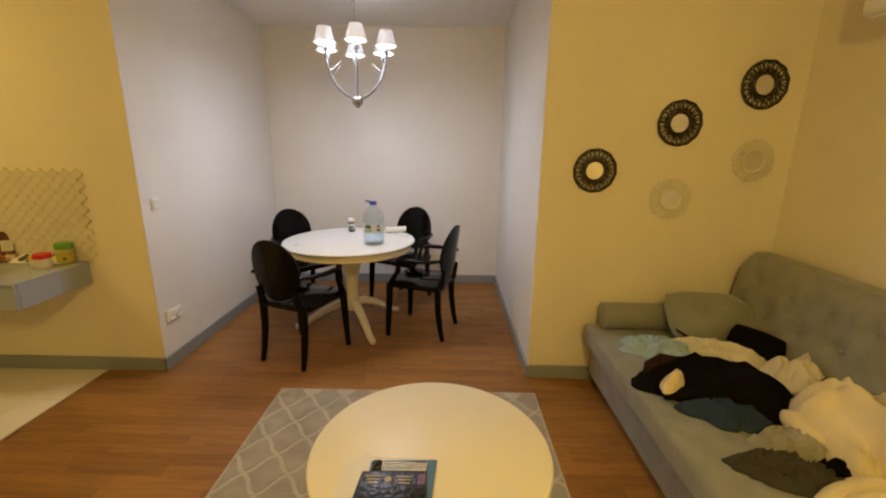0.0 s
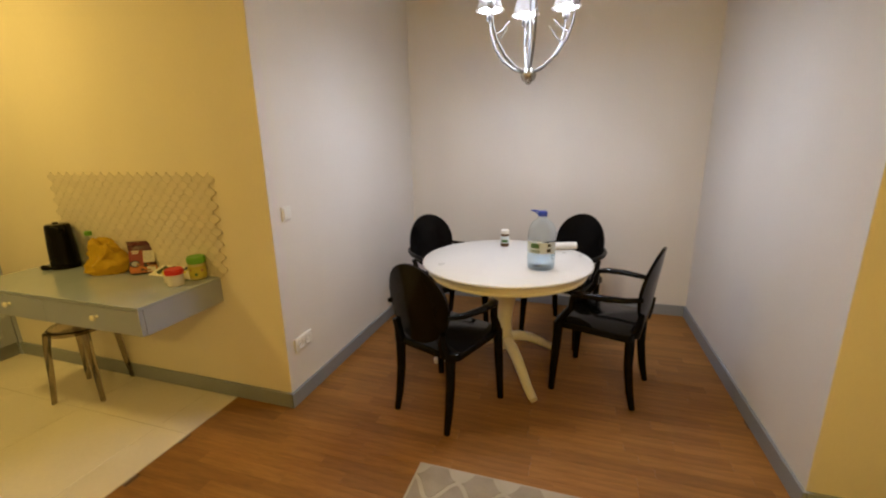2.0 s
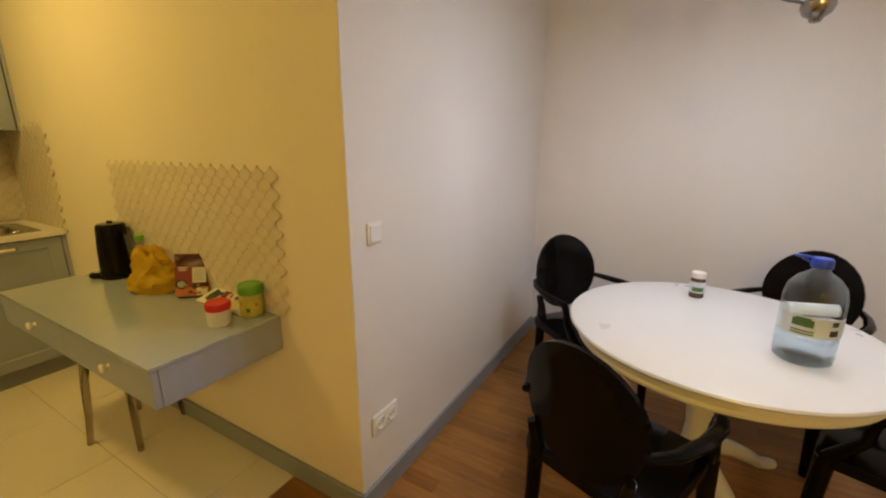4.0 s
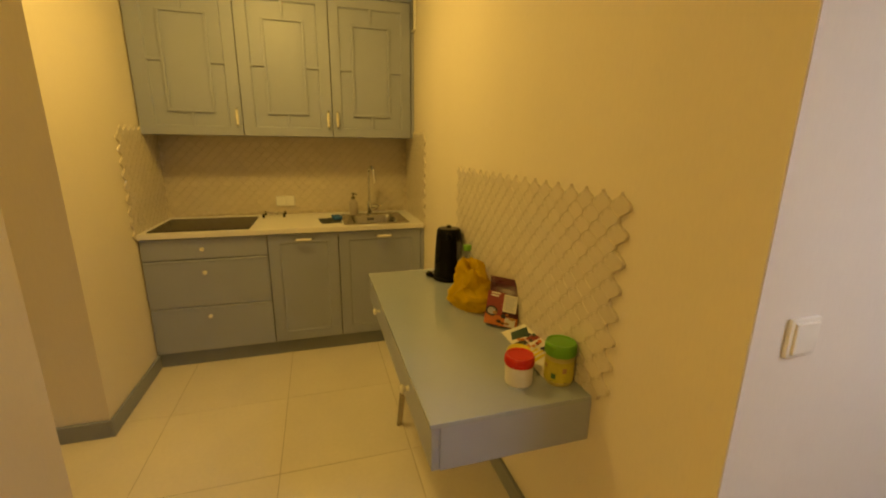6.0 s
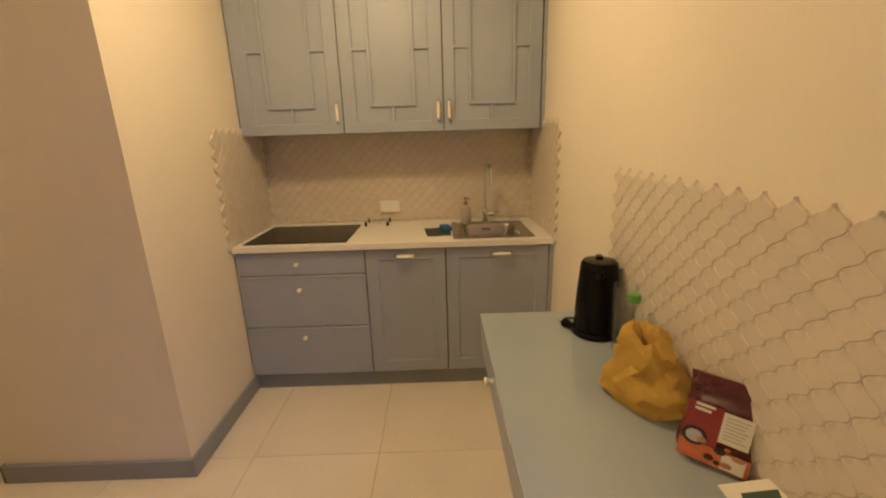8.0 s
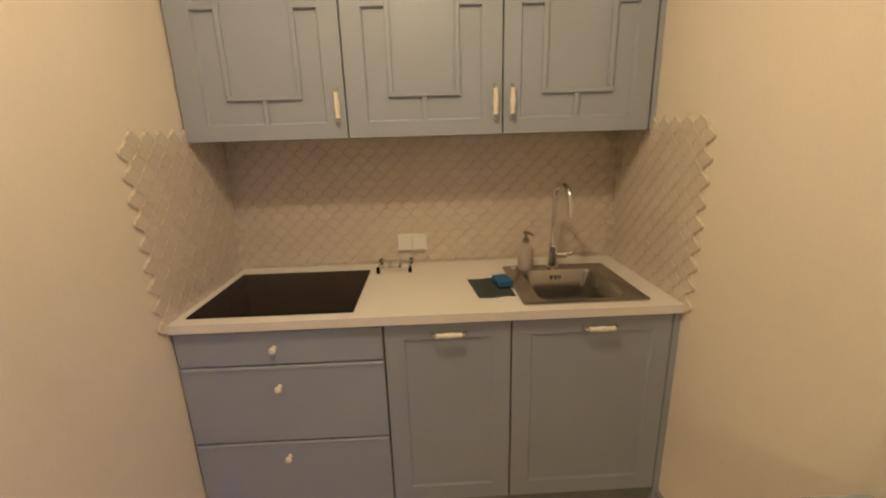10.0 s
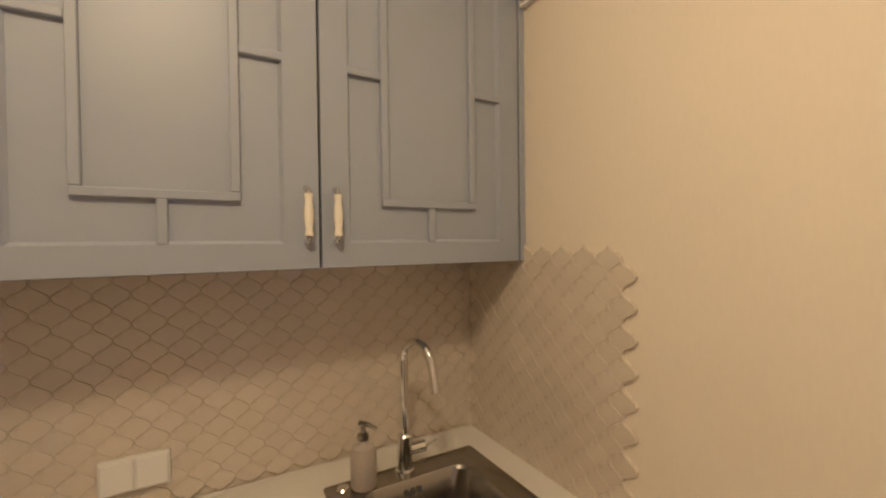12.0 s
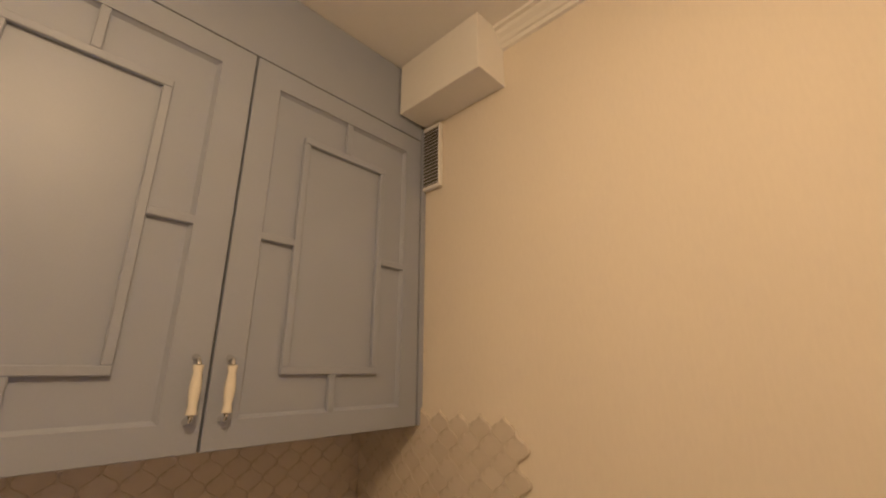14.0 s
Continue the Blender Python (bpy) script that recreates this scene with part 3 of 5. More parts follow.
# the way of the wall: tiles look to -y unturned
tile_field("desk_tile_panel", "cream lantern-shaped glazed tiles behind the wall desk", (-2.252 - 18 * TW, YW - 0.001), (1, 0), 0.0, 18, 16, 1.338, wide=0)
tile_field("backsplash_right", "cream lantern tiles beside the sink", (-4.237 - 9 * TW, YW - 0.001), (1, 0), 0.0, 9, 18, 1.536)
tile_field("backsplash_left", "cream lantern tiles beside the hob", (-4.237, 0.686), (-1, 0), math.pi, 9, 18, 1.536)
tile_field("backsplash_back", "cream lantern tiles behind the worktop", (-4.899, 0.672), (0, 1), math.pi / 2, 25, 18, 1.536, skip=lambda s, z: z < 0.90, limit=450)

# ---- wall desk ----
desk = thing("wall_desk", "grey-blue wall-hung desk with two drawers and a glossy top", "desk")
part("top", box(-3.620, -2.312, 1.985, 2.4575, 0.746, 0.761, 0.002, 2), DESKTOP, desk)
part("side_panel", box(-2.346, -2.318, 2.014, 2.463, 0.613, 0.7455, 0.001), KITCHEN, desk)
part("side_panel", box(-3.616, -3.588, 2.014, 2.463, 0.613, 0.7455, 0.001), KITCHEN, desk)
part("bottom_board", box(-3.588, -2.346, 2.014, 2.463, 0.613, 0.629), KITCHEN, desk)
part("back_rail", box(-3.588, -2.346, 2.445, 2.463, 0.629, 0.7455), KITCHEN, desk)
for x0, x1, kx in ((-3.636, -2.9785, -3.25), (-2.9765, -2.319, -2.60)):
    dr = part("drawer_front", box(x0, x1, 1.990, 2.0125, 0.615, 0.742, 0.002), KITCHEN, desk)
    bm = bm_tube(bmesh.new(), [(kx, 1.990 - d, 0.688) for d in (0, 0.008, 0.014, 0.022, 0.028, 0.03)], [0.010, 0.006, 0.012, 0.016, 0.012, 0.003], 14)
    part("knob", bm, CERAMIC, dr, "ivory ceramic knob", True)


def ghost_stool():
    s = thing("acrylic_stool", "smoky transparent acrylic stool pushed under the desk", "stool", at=pose(-3.255, 2.27, 0, 0, 0, 22))
    part("seat", lathe([(0.0, 0.452), (0.10, 0.455), (0.145, 0.452), (0.155, 0.443), (0.155, 0.425), (0.148, 0.425), (0.146, 0.440), (0.10, 0.444), (0.0, 0.441)], 36), SMOKE, s, "", True)
    for sx in (-1, 1):
        for sy in (-1, 1):
            pts = [(sx * 0.105, sy * 0.105, 0.437), (sx * 0.117, sy * 0.117, 0.33), (sx * 0.126, sy * 0.126, 0.15), (sx * 0.138, sy * 0.138, 0.0)]
            part("leg", tube(pts, [0.021, 0.018, 0.016, 0.014], 10), SMOKE, s, "", True)
    return s


ghost_stool()

# ---- dining niche ----
TC = (-0.835, 3.228)
table = thing("dining_table", "round white pedestal dining table on three curved feet", "table", at=pose(TC[0], TC[1], 0))
part("tabletop", lathe([(0.0, 0.733), (0.50, 0.733), (0.515, 0.737), (0.522, 0.745), (0.518, 0.752), (0.510, 0.755), (0.0, 0.755)], 72), TABLE_WHITE, table, "", True)
part("apron", lathe([(0.470, 0.680), (0.486, 0.682), (0.488, 0.690), (0.482, 0.698), (0.486, 0.728), (0.500, 0.733), (0.470, 0.733)], 72, (0, 0, 0), True), TABLE_CREAM, table, "cream moulded apron", True)
part("pedestal", lathe([(0.0, 0.16), (0.055, 0.16), (0.062, 0.20), (0.048, 0.26), (0.042, 0.33), (0.050, 0.42), (0.072, 0.51), (0.085, 0.58), (0.080, 0.61), (0.062, 0.63), (0.066, 0.65), (0.10, 0.68), (0.10, 0.732), (0.0, 0.732)], 28), TABLE_CREAM, table, "", True)
for ang, reach in ((-57, 1.0), (46, 1.12), (191, 1.1)):
    c, s = math.cos(radians(ang)) * reach, math.sin(radians(ang)) * reach
    path = [(0.03, 0.215, 0.030), (0.10, 0.205, 0.036), (0.19, 0.165, 0.034), (0.28, 0.105, 0.030), (0.345, 0.055, 0.027), (0.395, 0.034, 0.026), (0.425, 0.024, 0.022)]
    part("foot", tube([(c * r, s * r, z) for r, z, w in path], [w for r, z, w in path], 12, 0.95), TABLE_CREAM, table, "", True)


def ghost_chair():
    """A moulded armchair: oval back, square seat, bowed arms, four tapered legs. Faces +y."""
    ch = thing("dining_armchair", "glossy black plastic armchair with an oval back", "chair", "chairs round the dining table")
    outline = rounded_rect(-0.225, 0.225, -0.215, 0.225, 0.05, 4)
    part("seat", extruded(outline, 0.412, 0.452, 0.010), BLACK, ch, "", True)
    # oval back, leaning, slightly curved round the sitter
    bm = bmesh.new()
    rows, n = [], 28
    for layer, sc in (("f", 0.0), ("f", 0.55), ("f", 0.88), ("f", 1.0), ("b", 1.0), ("b", 0.88), ("b", 0.55), ("b", 0.0)):
        ring = []
        for i in range(1 if sc == 0 else n):
            a = 2 * math.pi * i / n
            x, h = 0.198 * sc * math.cos(a), 0.214 * sc * math.sin(a)
            y = -0.235 - 0.055 * (h + 0.2) / 0.43 + 0.9 * x * x
            y += (0.006 if layer == "f" else -0.006) * (1.8 if sc in (1.0, 0.88) and layer == "f" else 1)
            ring.append(bm.verts.new((x, y, 0.688 + h)))
        rows.append(ring)
    for a, b in zip(rows, rows[1:]):
        for i in range(n):
            j = (i + 1) % n
            if len(a) == 1:
                bm.faces.new((a[0], b[i], b[j]))
            elif len(b) == 1:
                bm.faces.new((a[i], a[j], b[0]))
            else:
                bm.faces.new((a[i], a[j], b[j], b[i]))
    part("backrest", bm, BLACK, ch, "", True)
    for sx in (-1, 1):
        part("back_post", tube([(sx * 0.160, -0.205, 0.43), (sx * 0.152, -0.226, 0.50), (sx * 0.165, -0.235, 0.56)], [0.030, 0.022, 0.016], 10), BLACK, ch, "", True)
        arm = [(sx * 0.195, -0.235, 0.655), (sx * 0.235, -0.16, 0.650), (sx * 0.262, -0.05, 0.650), (sx * 0.262, 0.05, 0.648), (sx * 0.245, 0.105, 0.640), (sx * 0.235, 0.115, 0.600), (sx * 0.232, 0.120, 0.55), (sx * 0.222, 0.16, 0.49), (sx * 0.208, 0.19, 0.44)]
        part("armrest", tube(arm, [0.015, 0.019, 0.022, 0.023, 0.022, 0.021, 0.021, 0.025, 0.029], 12, 0.8), BLACK, ch, "", True)
        part("leg", tube([(sx * 0.212, 0.195, 0.44), (sx * 0.218, 0.203, 0.25), (sx * 0.226, 0.214, 0.0)], [0.029, 0.026, 0.019], 10), BLACK, ch, "", True)
        part("leg", tube([(sx * 0.175, -0.190, 0.44), (sx * 0.175, -0.194, 0.25), (sx * 0.177, -0.214, 0.10), (sx * 0.180, -0.236, 0.0)], [0.028, 0.025, 0.022, 0.017], 10), BLACK, ch, "", True)
    return ch


chair = ghost_chair()
seats = [((-1.088, 2.770), (0.37, 0.929)), ((-0.245, 3.212), (-0.951, 0.307)), ((-1.365, 3.690), (0.77, -0.64)), ((-0.492, 3.883), (-0.45, -0.89))]
for i, ((x, y), (fx, fy)) in enumerate(seats):
    m = pose(x, y, 0, 0, 0, math.degrees(math.atan2(fy, fx)) - 90)
    if i == 0:
        chair.matrix_basis = m
    else:
        copy_thing(chair, m)

# chandelier
CX, CY = -0.728, 3.192
lamp = thing("chandelier", "white chandelier with six lit fabric shades on curved arms", "chandelier")
LACQ = material("satin_white_metal", (0.19, 0.187, 0.184), 0.42, 0.0, vary=0.06, bump=0)
part("rod", tube([(CX, CY, 2.10), (CX, CY, 2.62)], 0.0055, 10), LACQ, lamp, "", True)
part("stem", lathe([(0.0, 1.82), (0.009, 1.82), (0.008, 2.05), (0.006, 2.11), (0.0, 2.11)], 16, (CX, CY, 0)), LACQ, lamp, "grey metal stem", True)
part("canopy", lathe([(0.0, 2.600), (0.02, 2.600), (0.055, 2.635), (0.06, HIGH), (0.0, HIGH)], 28, (CX, CY, 0)), PLASTIC_WHITE, lamp, "white ceiling cup", True)
part("ball", lathe([(0.0, 1.762), (0.014, 1.765), (0.018, 1.776), (0.034, 1.786), (0.043, 1.806), (0.040, 1.826), (0.026, 1.842), (0.0, 1.846)], 24, (CX, CY, 0)), STEEL, lamp, "brushed metal ball", True)
for k in range(6):
    a = radians(60 * k + 43)
    c, s = math.cos(a), math.sin(a)
    path = [(0.02, 1.822), (0.085, 1.848), (0.155, 1.900), (0.206, 1.972), (0.230, 2.04), (0.238, 2.09), (0.240, 2.125)]
    R = 0.241
    arm = part("arm", tube([(CX + c * r, CY + s * r, z) for r, z in path], [0.0075, 0.0075, 0.007, 0.0068, 0.0065, 0.006, 0.006], 10), LACQ, lamp, "", True)
    part("candle_holder", lathe([(0.0, 2.112), (0.014, 2.114), (0.020, 2.124), (0.020, 2.146), (0.014, 2.150), (0.014, 2.165), (0.0, 2.165)], 16, (CX + c * R, CY + s * R, 0)), LACQ, arm, "", True)
    part("brace", tube([(CX + c * 0.216, CY + s * 0.216, 1.995), (CX + c * 0.176, CY + s * 0.176, 2.020), (CX + c * 0.130, CY + s * 0.130, 2.066)], [0.004, 0.0035, 0.003], 8), LACQ, arm, "", True)
    shade = part("shade", lathe([(0.069, 2.178), (0.044, 2.270), (0.034, 2.271), (0.034, 2.2695), (0.0425, 2.2685), (0.0675, 2.178)], 30, (CX + c * R, CY + s * R, 0), True), SHADE, lamp, "pleated white fabric shade", True)
    part("shade_rim", lathe([(0.062, 2.171), (0.080, 2.169), (0.080, 2.173), (0.066, 2.180)], 30, (CX + c * R, CY + s * R, 0), True), PLASTIC_WHITE, shade, "", True)
    part("bulb", lathe([(0.0, 2.165), (0.012, 2.166), (0.017, 2.177), (0.014, 2.189), (0.006, 2.196), (0.0, 2.197)], 16, (CX + c * R, CY + s * R, 0)), BULB, lamp, "lit white bulb", True)
    bulb_lamp("chandelier_light", CX + c * R, CY + s * R, 2.199, 12.5, COOL, 0.04)

# switches and sockets of the niche
sw = thing("light_switch", "white rocker light switch on the niche wall", "switch")
part("frame", box(-1.9285, -1.920, 2.548, 2.622, 1.072, 1.148, 0.002, 2), PLASTIC_WHITE, sw)
part("rocker", box(-1.921, -1.915, 2.556, 2.614, 1.080, 1.140, 0.002, 2), PLASTIC_WHITE, sw)
ds = thing("wall_socket", "white double wall socket low on the niche wall", "socket")
part("frame", box(-1.9285, -1.918, 2.530, 2.682, 0.309, 0.390, 0.003, 2), PLASTIC_WHITE, ds)
for y in (2.571, 2.641):
    cup = part("socket_cup", lathe([(0.0, 0.0012), (0.0185, 0.0012), (0.0215, 0.004), (0.0255, 0.0045), (0.027, 0.0)], 24), PLASTIC_WHITE, ds, "round socket face", True)
    cup.matrix_basis = pose(-1.918, y, 0.3495, 0, 90, 0)
    part("well", lathe([(0.0, 0.0016), (0.0165, 0.0016), (0.0175, 0.0012)], 24), PLASTIC_WHITE, cup, "sunk well")
    # Flat dark discs put the holes' shade into colour.
    for dy in (-0.0095, 0.0095):
        part("hole", lathe([(0.0, 0.0022), (0.0032, 0.0022), (0.0032, 0.0014)], 10, (0, dy, 0)), DARK_GAP, cup, "dark disc for the shaded contact hole")

# ---- living room ----
rug = thing("rug", "grey rug with a cream trellis pattern", "rug")
CREAM_PILE = material("cream_pile", (0.45, 0.41, 0.35), 0.95, vary=0.12, fine=300, bump=0.6)
GREY_PILE = material("grey_pile", (0.335, 0.295, 0.25), 0.95, vary=0.2, scale=9, fine=300, bump=0.6)
RX0, RX1, RY0, RY1 = -1.07, 0.512, 0.05, 2.263
part("field", box(RX0, RX1, RY0, RY1, 0.0005, 0.010, 0.003), CREAM_PILE, rug)
PW, PH = 0.205, 0.250


def rug_cell():
    q = bezier((0, 1), (0.42, 0.86), (0.58, 0.14), (1, 0), 8)
    pts = q[:-1] + [(x, -y) for x, y in q[::-1]][:-1] + [(-x, -y) for x, y in q][:-1] + [(-x, y) for x, y in q[::-1]][:-1]
    pts = [(x * PW / 2 * 0.87, y * PH / 2 * 0.87) for x, y in pts]
    return mesh_of("motif", extruded(pts[::-1], 0.0, 0.003), GREY_PILE)


def rug_motifs():
    base = rug_cell()
    r = 0
    y = RY1 - 0.075
    while y > RY0 - PH:
        x = RX0 + (0.0 if r % 2 else PW / 2)
        while x < RX1 + PW / 2:
            bm = bmesh.new()
            bm.from_mesh(base)
            for v in bm.verts:
                v.co += Vector((x, y, 0.0095))
            for co, no in (((RX0 + 0.012, 0, 0), (-1, 0, 0)), ((RX1 - 0.012, 0, 0), (1, 0, 0)), ((0, RY0 + 0.012, 0), (0, -1, 0)), ((0, RY1 - 0.012, 0), (0, 1, 0))):
                bmesh.ops.bisect_plane(bm, geom=bm.verts[:] + bm.edges[:] + bm.faces[:], plane_co=co, plane_no=no, clear_outer=True)
            if len(bm.faces) > 3:
                part("motif", bm, GREY_PILE, rug)
            else:
                bm.free()
            x += PW
        y -= PH / 2
        r += 1


rug_motifs()

coffee = thing("coffee_table", "round ivory coffee table with a glossy top", "coffee table", at=pose(-0.09, 1.230, 0))
part("tabletop", lathe([(0.0, 0.415), (0.40, 0.415), (0.418, 0.422), (0.424, 0.435), (0.420, 0.446), (0.410, 0.450), (0.0, 0.450)], 72), COFFEE_TOP, coffee, "", True)
for ang in (45, 135, 225, 315):
    c, s = math.cos(radians(ang)), math.sin(radians(ang))
    part("leg", tube([(c * 0.27, s * 0.27, 0.416), (c * 0.29, s * 0.29, 0.2), (c * 0.31, s * 0.31, 0.0132)], [0.026, 0.022, 0.016], 12), COFFEE_TOP, coffee, "", True)


# things on the coffee table
CARD = material("white_card", (0.78, 0.74, 0.64), 0.5, vary=0.03, bump=0)
BOX_BLUE = material("blue_board", (0.07, 0.16, 0.32), 0.4, vary=0.08, bump=0)
GOLD = material("dull_gold_print", (0.42, 0.34, 0.16), 0.45, vary=0.1, bump=0)
solid("paper_sheet", extruded([(-0.362, 1.176), (-0.128, 1.168), (-0.145, 0.93), (-0.395, 0.93)], 0.4505, 0.4525), CARD, "cream paper sheet on the coffee table", "paper")
SILVER = material("dull_silver", (0.36, 0.33, 0.29), 0.42, 0.6, vary=0.25, scale=40, bump=0)
DARK_FILM = material("black_wrapper", (0.012, 0.010, 0.008), 0.3, vary=0.4, scale=25, fine=60, bump=0.5, dist=0.01)
pack = thing("cardboard_pack", "blue cardboard pack with silver bars on the coffee table", "box")
part("tray", extruded([(-0.285, 1.143), (-0.066, 1.154), (-0.080, 0.95), (-0.29, 0.95)], 0.453, 0.461, 0.001), BOX_BLUE, pack)
part("tray_lining", extruded([(-0.281, 1.139), (-0.102, 1.146), (-0.094, 1.078), (-0.275, 1.072)], 0.4612, 0.4622), DARK_FILM, pack, "dark wrapper under the bars")
for i in range(6):
    part("bar", box(-0.277 + 0.001 * i, -0.102 + 0.001 * i, 1.078 + 0.0098 * i, 1.0842 + 0.0098 * i, 0.4623, 0.467, 0.001), SILVER, pack, "dull silver bar")
part("wrapper_end", puffed(0.034, 0.064, 0.012, n=(10, 12), crease=0.9, seed=6), DARK_FILM, pack, "crumpled clear wrapper end", True).matrix_basis = pose(-0.262, 1.108, 0.4690)
carton = thing("black_carton", "black wrapped carton with dull gold print on the coffee table", "box")
part("carton_body", extruded([(-0.302, 1.072), (-0.098, 1.079), (-0.092, 0.960), (-0.312, 0.950)], 0.4615, 0.486, 0.006), DARK_FILM, carton, "", True)
part("seal", box(-0.122, -0.100, 1.020, 1.062, 0.4862, 0.4872, 0.0004), material("dark_red_print", (0.12, 0.008, 0.008), 0.35, vary=0.2, bump=0), carton, "dark red print")
for i in range(3):
    for x0, x1 in ((-0.284, -0.236), (-0.190, -0.140)):
        part("print_bar", box(x0 + 0.004 * i, x1 - 0.003 * i, 1.048 - 0.013 * i, 1.0525 - 0.013 * i, 0.4862, 0.4868), GOLD, carton, "gold print bar")
part("print_seal", tube([(-0.214, 1.038, 0.4862), (-0.214, 1.038, 0.4870)], 0.011, 20), GOLD, carton, "round gold emblem")


# ---- sofa ----
def tufted_back(y0, y1, z0, z1, x_front, x_back):
    """The padded back, with buttons drawn in on a staggered grid. Returns the mesh and the button places."""
    bm = bmesh.new()
    ny, nz = 96, 26
    buttons = [(y, z) for k, z in enumerate((z1 - 0.13, z1 - 0.27)) for y in [y0 + 0.16 + (0.11 if k else 0) + 0.22 * i for i in range(13)] if y < y1 - 0.05]
    front, back = [], []
    for i in range(ny + 1):
        a, b = [], []
        for j in range(nz + 1):
            y, z = y0 + (y1 - y0) * i / ny, z0 + (z1 - z0) * j / nz
            roundness = 0.06 * max(0.0, (j / nz - 0.8) / 0.2) ** 2 + 0.03 * max(0.0, (abs(2 * i / ny - 1) - 0.96) / 0.04) ** 2
            dip = sum(0.026 * math.exp(-((y - by) ** 2 + (z - bz) ** 2) / 0.0022) for by, bz in buttons)
            lean = 0.10 * (z - z0) / (z1 - z0)
            a.append(bm.verts.new((x_front + lean + roundness + dip, y, z)))
            b.append(bm.verts.new((x_back, y, z)) if j in (0, nz) or i in (0, ny) else None)
        front.append(a), back.append(b)
    for i in range(ny):
        for j in range(nz):
            bm.faces.new((front[i][j], front[i + 1][j], front[i + 1][j + 1], front[i][j + 1]))
        bm.faces.new((front[i][nz], front[i + 1][nz], back[i + 1][nz], back[i][nz]))
        bm.faces.new((front[i][0], front[i + 1][0], back[i + 1][0], back[i][0]))
    for j in range(nz):
        for i in (0, ny):
            bm.faces.new((front[i][j], front[i][j + 1], back[i][j + 1], back[i][j]))
    bm.faces.new((back[0][0], back[ny][0], back[ny][nz], back[0][nz]))
    return bm, buttons


SEAT = 0.425
sofa = thing("sofa", "grey fabric sofa with tufted back, covered in clothes", "sofa")
part("base", box(0.880, 1.66, -0.35, 2.405, 0.075, 0.300, 0.015, 3), SOFA, sofa, "", True)
part("seat_cushion", box(0.820, 1.68, -0.36, 2.415, 0.302, SEAT, 0.03, 4), SOFA, sofa, "", True)
bm, buttons = tufted_back(-0.36, 2.42, 0.30, 0.895, 1.63, 1.90)
back = part("backrest", bm, SOFA, sofa, "button-tufted grey backrest", True)
for by, bz in buttons:
    k = (bz - 0.30) / 0.595
    bm = bm_tube(bmesh.new(), [(1.63 + 0.10 * k + d, by, bz) for d in (0.012, 0.018, 0.026)], [0.004, 0.012, 0.013], 10)
    part("button", bm, SOFA, back, "", True)
for x in (0.94, 1.60):
    for y in (-0.28, 1.0, 2.33):
        part("leg", lathe([(0.0, 0.0), (0.018, 0.0), (0.026, 0.078), (0.0, 0.078)], 14, (x, y, 0)), DARK_BROWN, sofa, "", True)
BOLSTER = material("grey_green_velvet", (0.22, 0.22, 0.19), 0.85, vary=0.1, fine=300, bump=0.4, sheen=0.3)
bol = thing("bolster_cushion", "grey round bolster lying on the sofa end", "cushion")
bm = bm_tube(bmesh.new(), [(0.905, 2.338, 0.503), (0.912, 2.338, 0.503), (1.0, 2.338, 0.503), (1.25, 2.338, 0.503), (1.45, 2.338, 0.503), (1.458, 2.338, 0.503)], [0.066, 0.077, 0.079, 0.080, 0.077, 0.066], 28)
part("cover", bm, BOLSTER, bol, "", True)
part("piping", tube([(0.910, 2.338 + 0.077 * math.cos(a), 0.503 + 0.077 * math.sin(a)) for a in [2 * math.pi * i / 28 for i in range(28)]], 0.004, 6, 1, True), BOLSTER, bol, "", True)
pil = solid("throw_cushion", puffed(0.54, 0.34, 0.21, n=(28, 22), seed=3, power=0.75), BOLSTER, "plump grey cushion leaning on the sofa end", "cushion", smooth=True)
pil.matrix_basis = pose(1.465, 2.195, 0.545, 42, 6, 3)


def rumpled(name, label, category, mat, x, y, z, w, d, h, turn, seed, folds=3.0, rough_edge=0.42, n=80, fine=0.30):
    """A crumpled garment: an uneven patch of cloth heaped in ridges, closed below, that lies at (x, y, z)."""
    bm = bmesh.new()
    rows = []
    rings = 30
    centre = None
    ca, sa = math.cos(radians(turn)), math.sin(radians(turn))
    def height(px, py, f):
        q = Vector((px * folds / w * 1.2, py * folds / d * 1.2, seed * 1.31))
        warp = noise.noise_vector(q * 0.8) * 0.7
        r1 = 1.12 - math.sqrt(noise.noise(q + warp) ** 2 + 0.003) * 2.4
        r2 = 1.1 - math.sqrt(noise.noise(q * 2.6 + warp * 2.5) ** 2 + 0.003) * 2.2
        body = max(0.0, 1 - f ** 3)
        return max(0.004, h * body * (0.40 + 0.42 * r1 + fine * r2)) + 0.006
    for k in range(rings + 1):
        f = k / rings
        ring = []
        for i in range(n if k else 1):
            a = 2 * math.pi * i / n
            rim = 1 + rough_edge * noise.noise((math.cos(a) * 1.6 + seed, math.sin(a) * 1.6, 5.1)) + 0.35 * rough_edge * noise.noise((math.cos(a) * 5 + seed, math.sin(a) * 5, 1.1))
            px, py = f * rim * math.cos(a) * w / 2, f * rim * math.sin(a) * d / 2
            ring.append(bm.verts.new((x + px * ca - py * sa, y + px * sa + py * ca, z + height(px, py, f))))
        rows.append(ring)
    rows.append([bm.verts.new((v.co.x, v.co.y, z)) for v in rows[-1]])
    for a, b in zip(rows, rows[1:]):
        for i in range(n):
            j = (i + 1) % n
            if len(a) == 1:
                bm.faces.new((a[0], b[i], b[j]))
            else:
                bm.faces.new((a[i], a[j], b[j], b[i]))
    bm.faces.new(rows[-1][::-1])
    return solid(name, bm, mat, label, category, "clothes on the sofa", smooth=True)


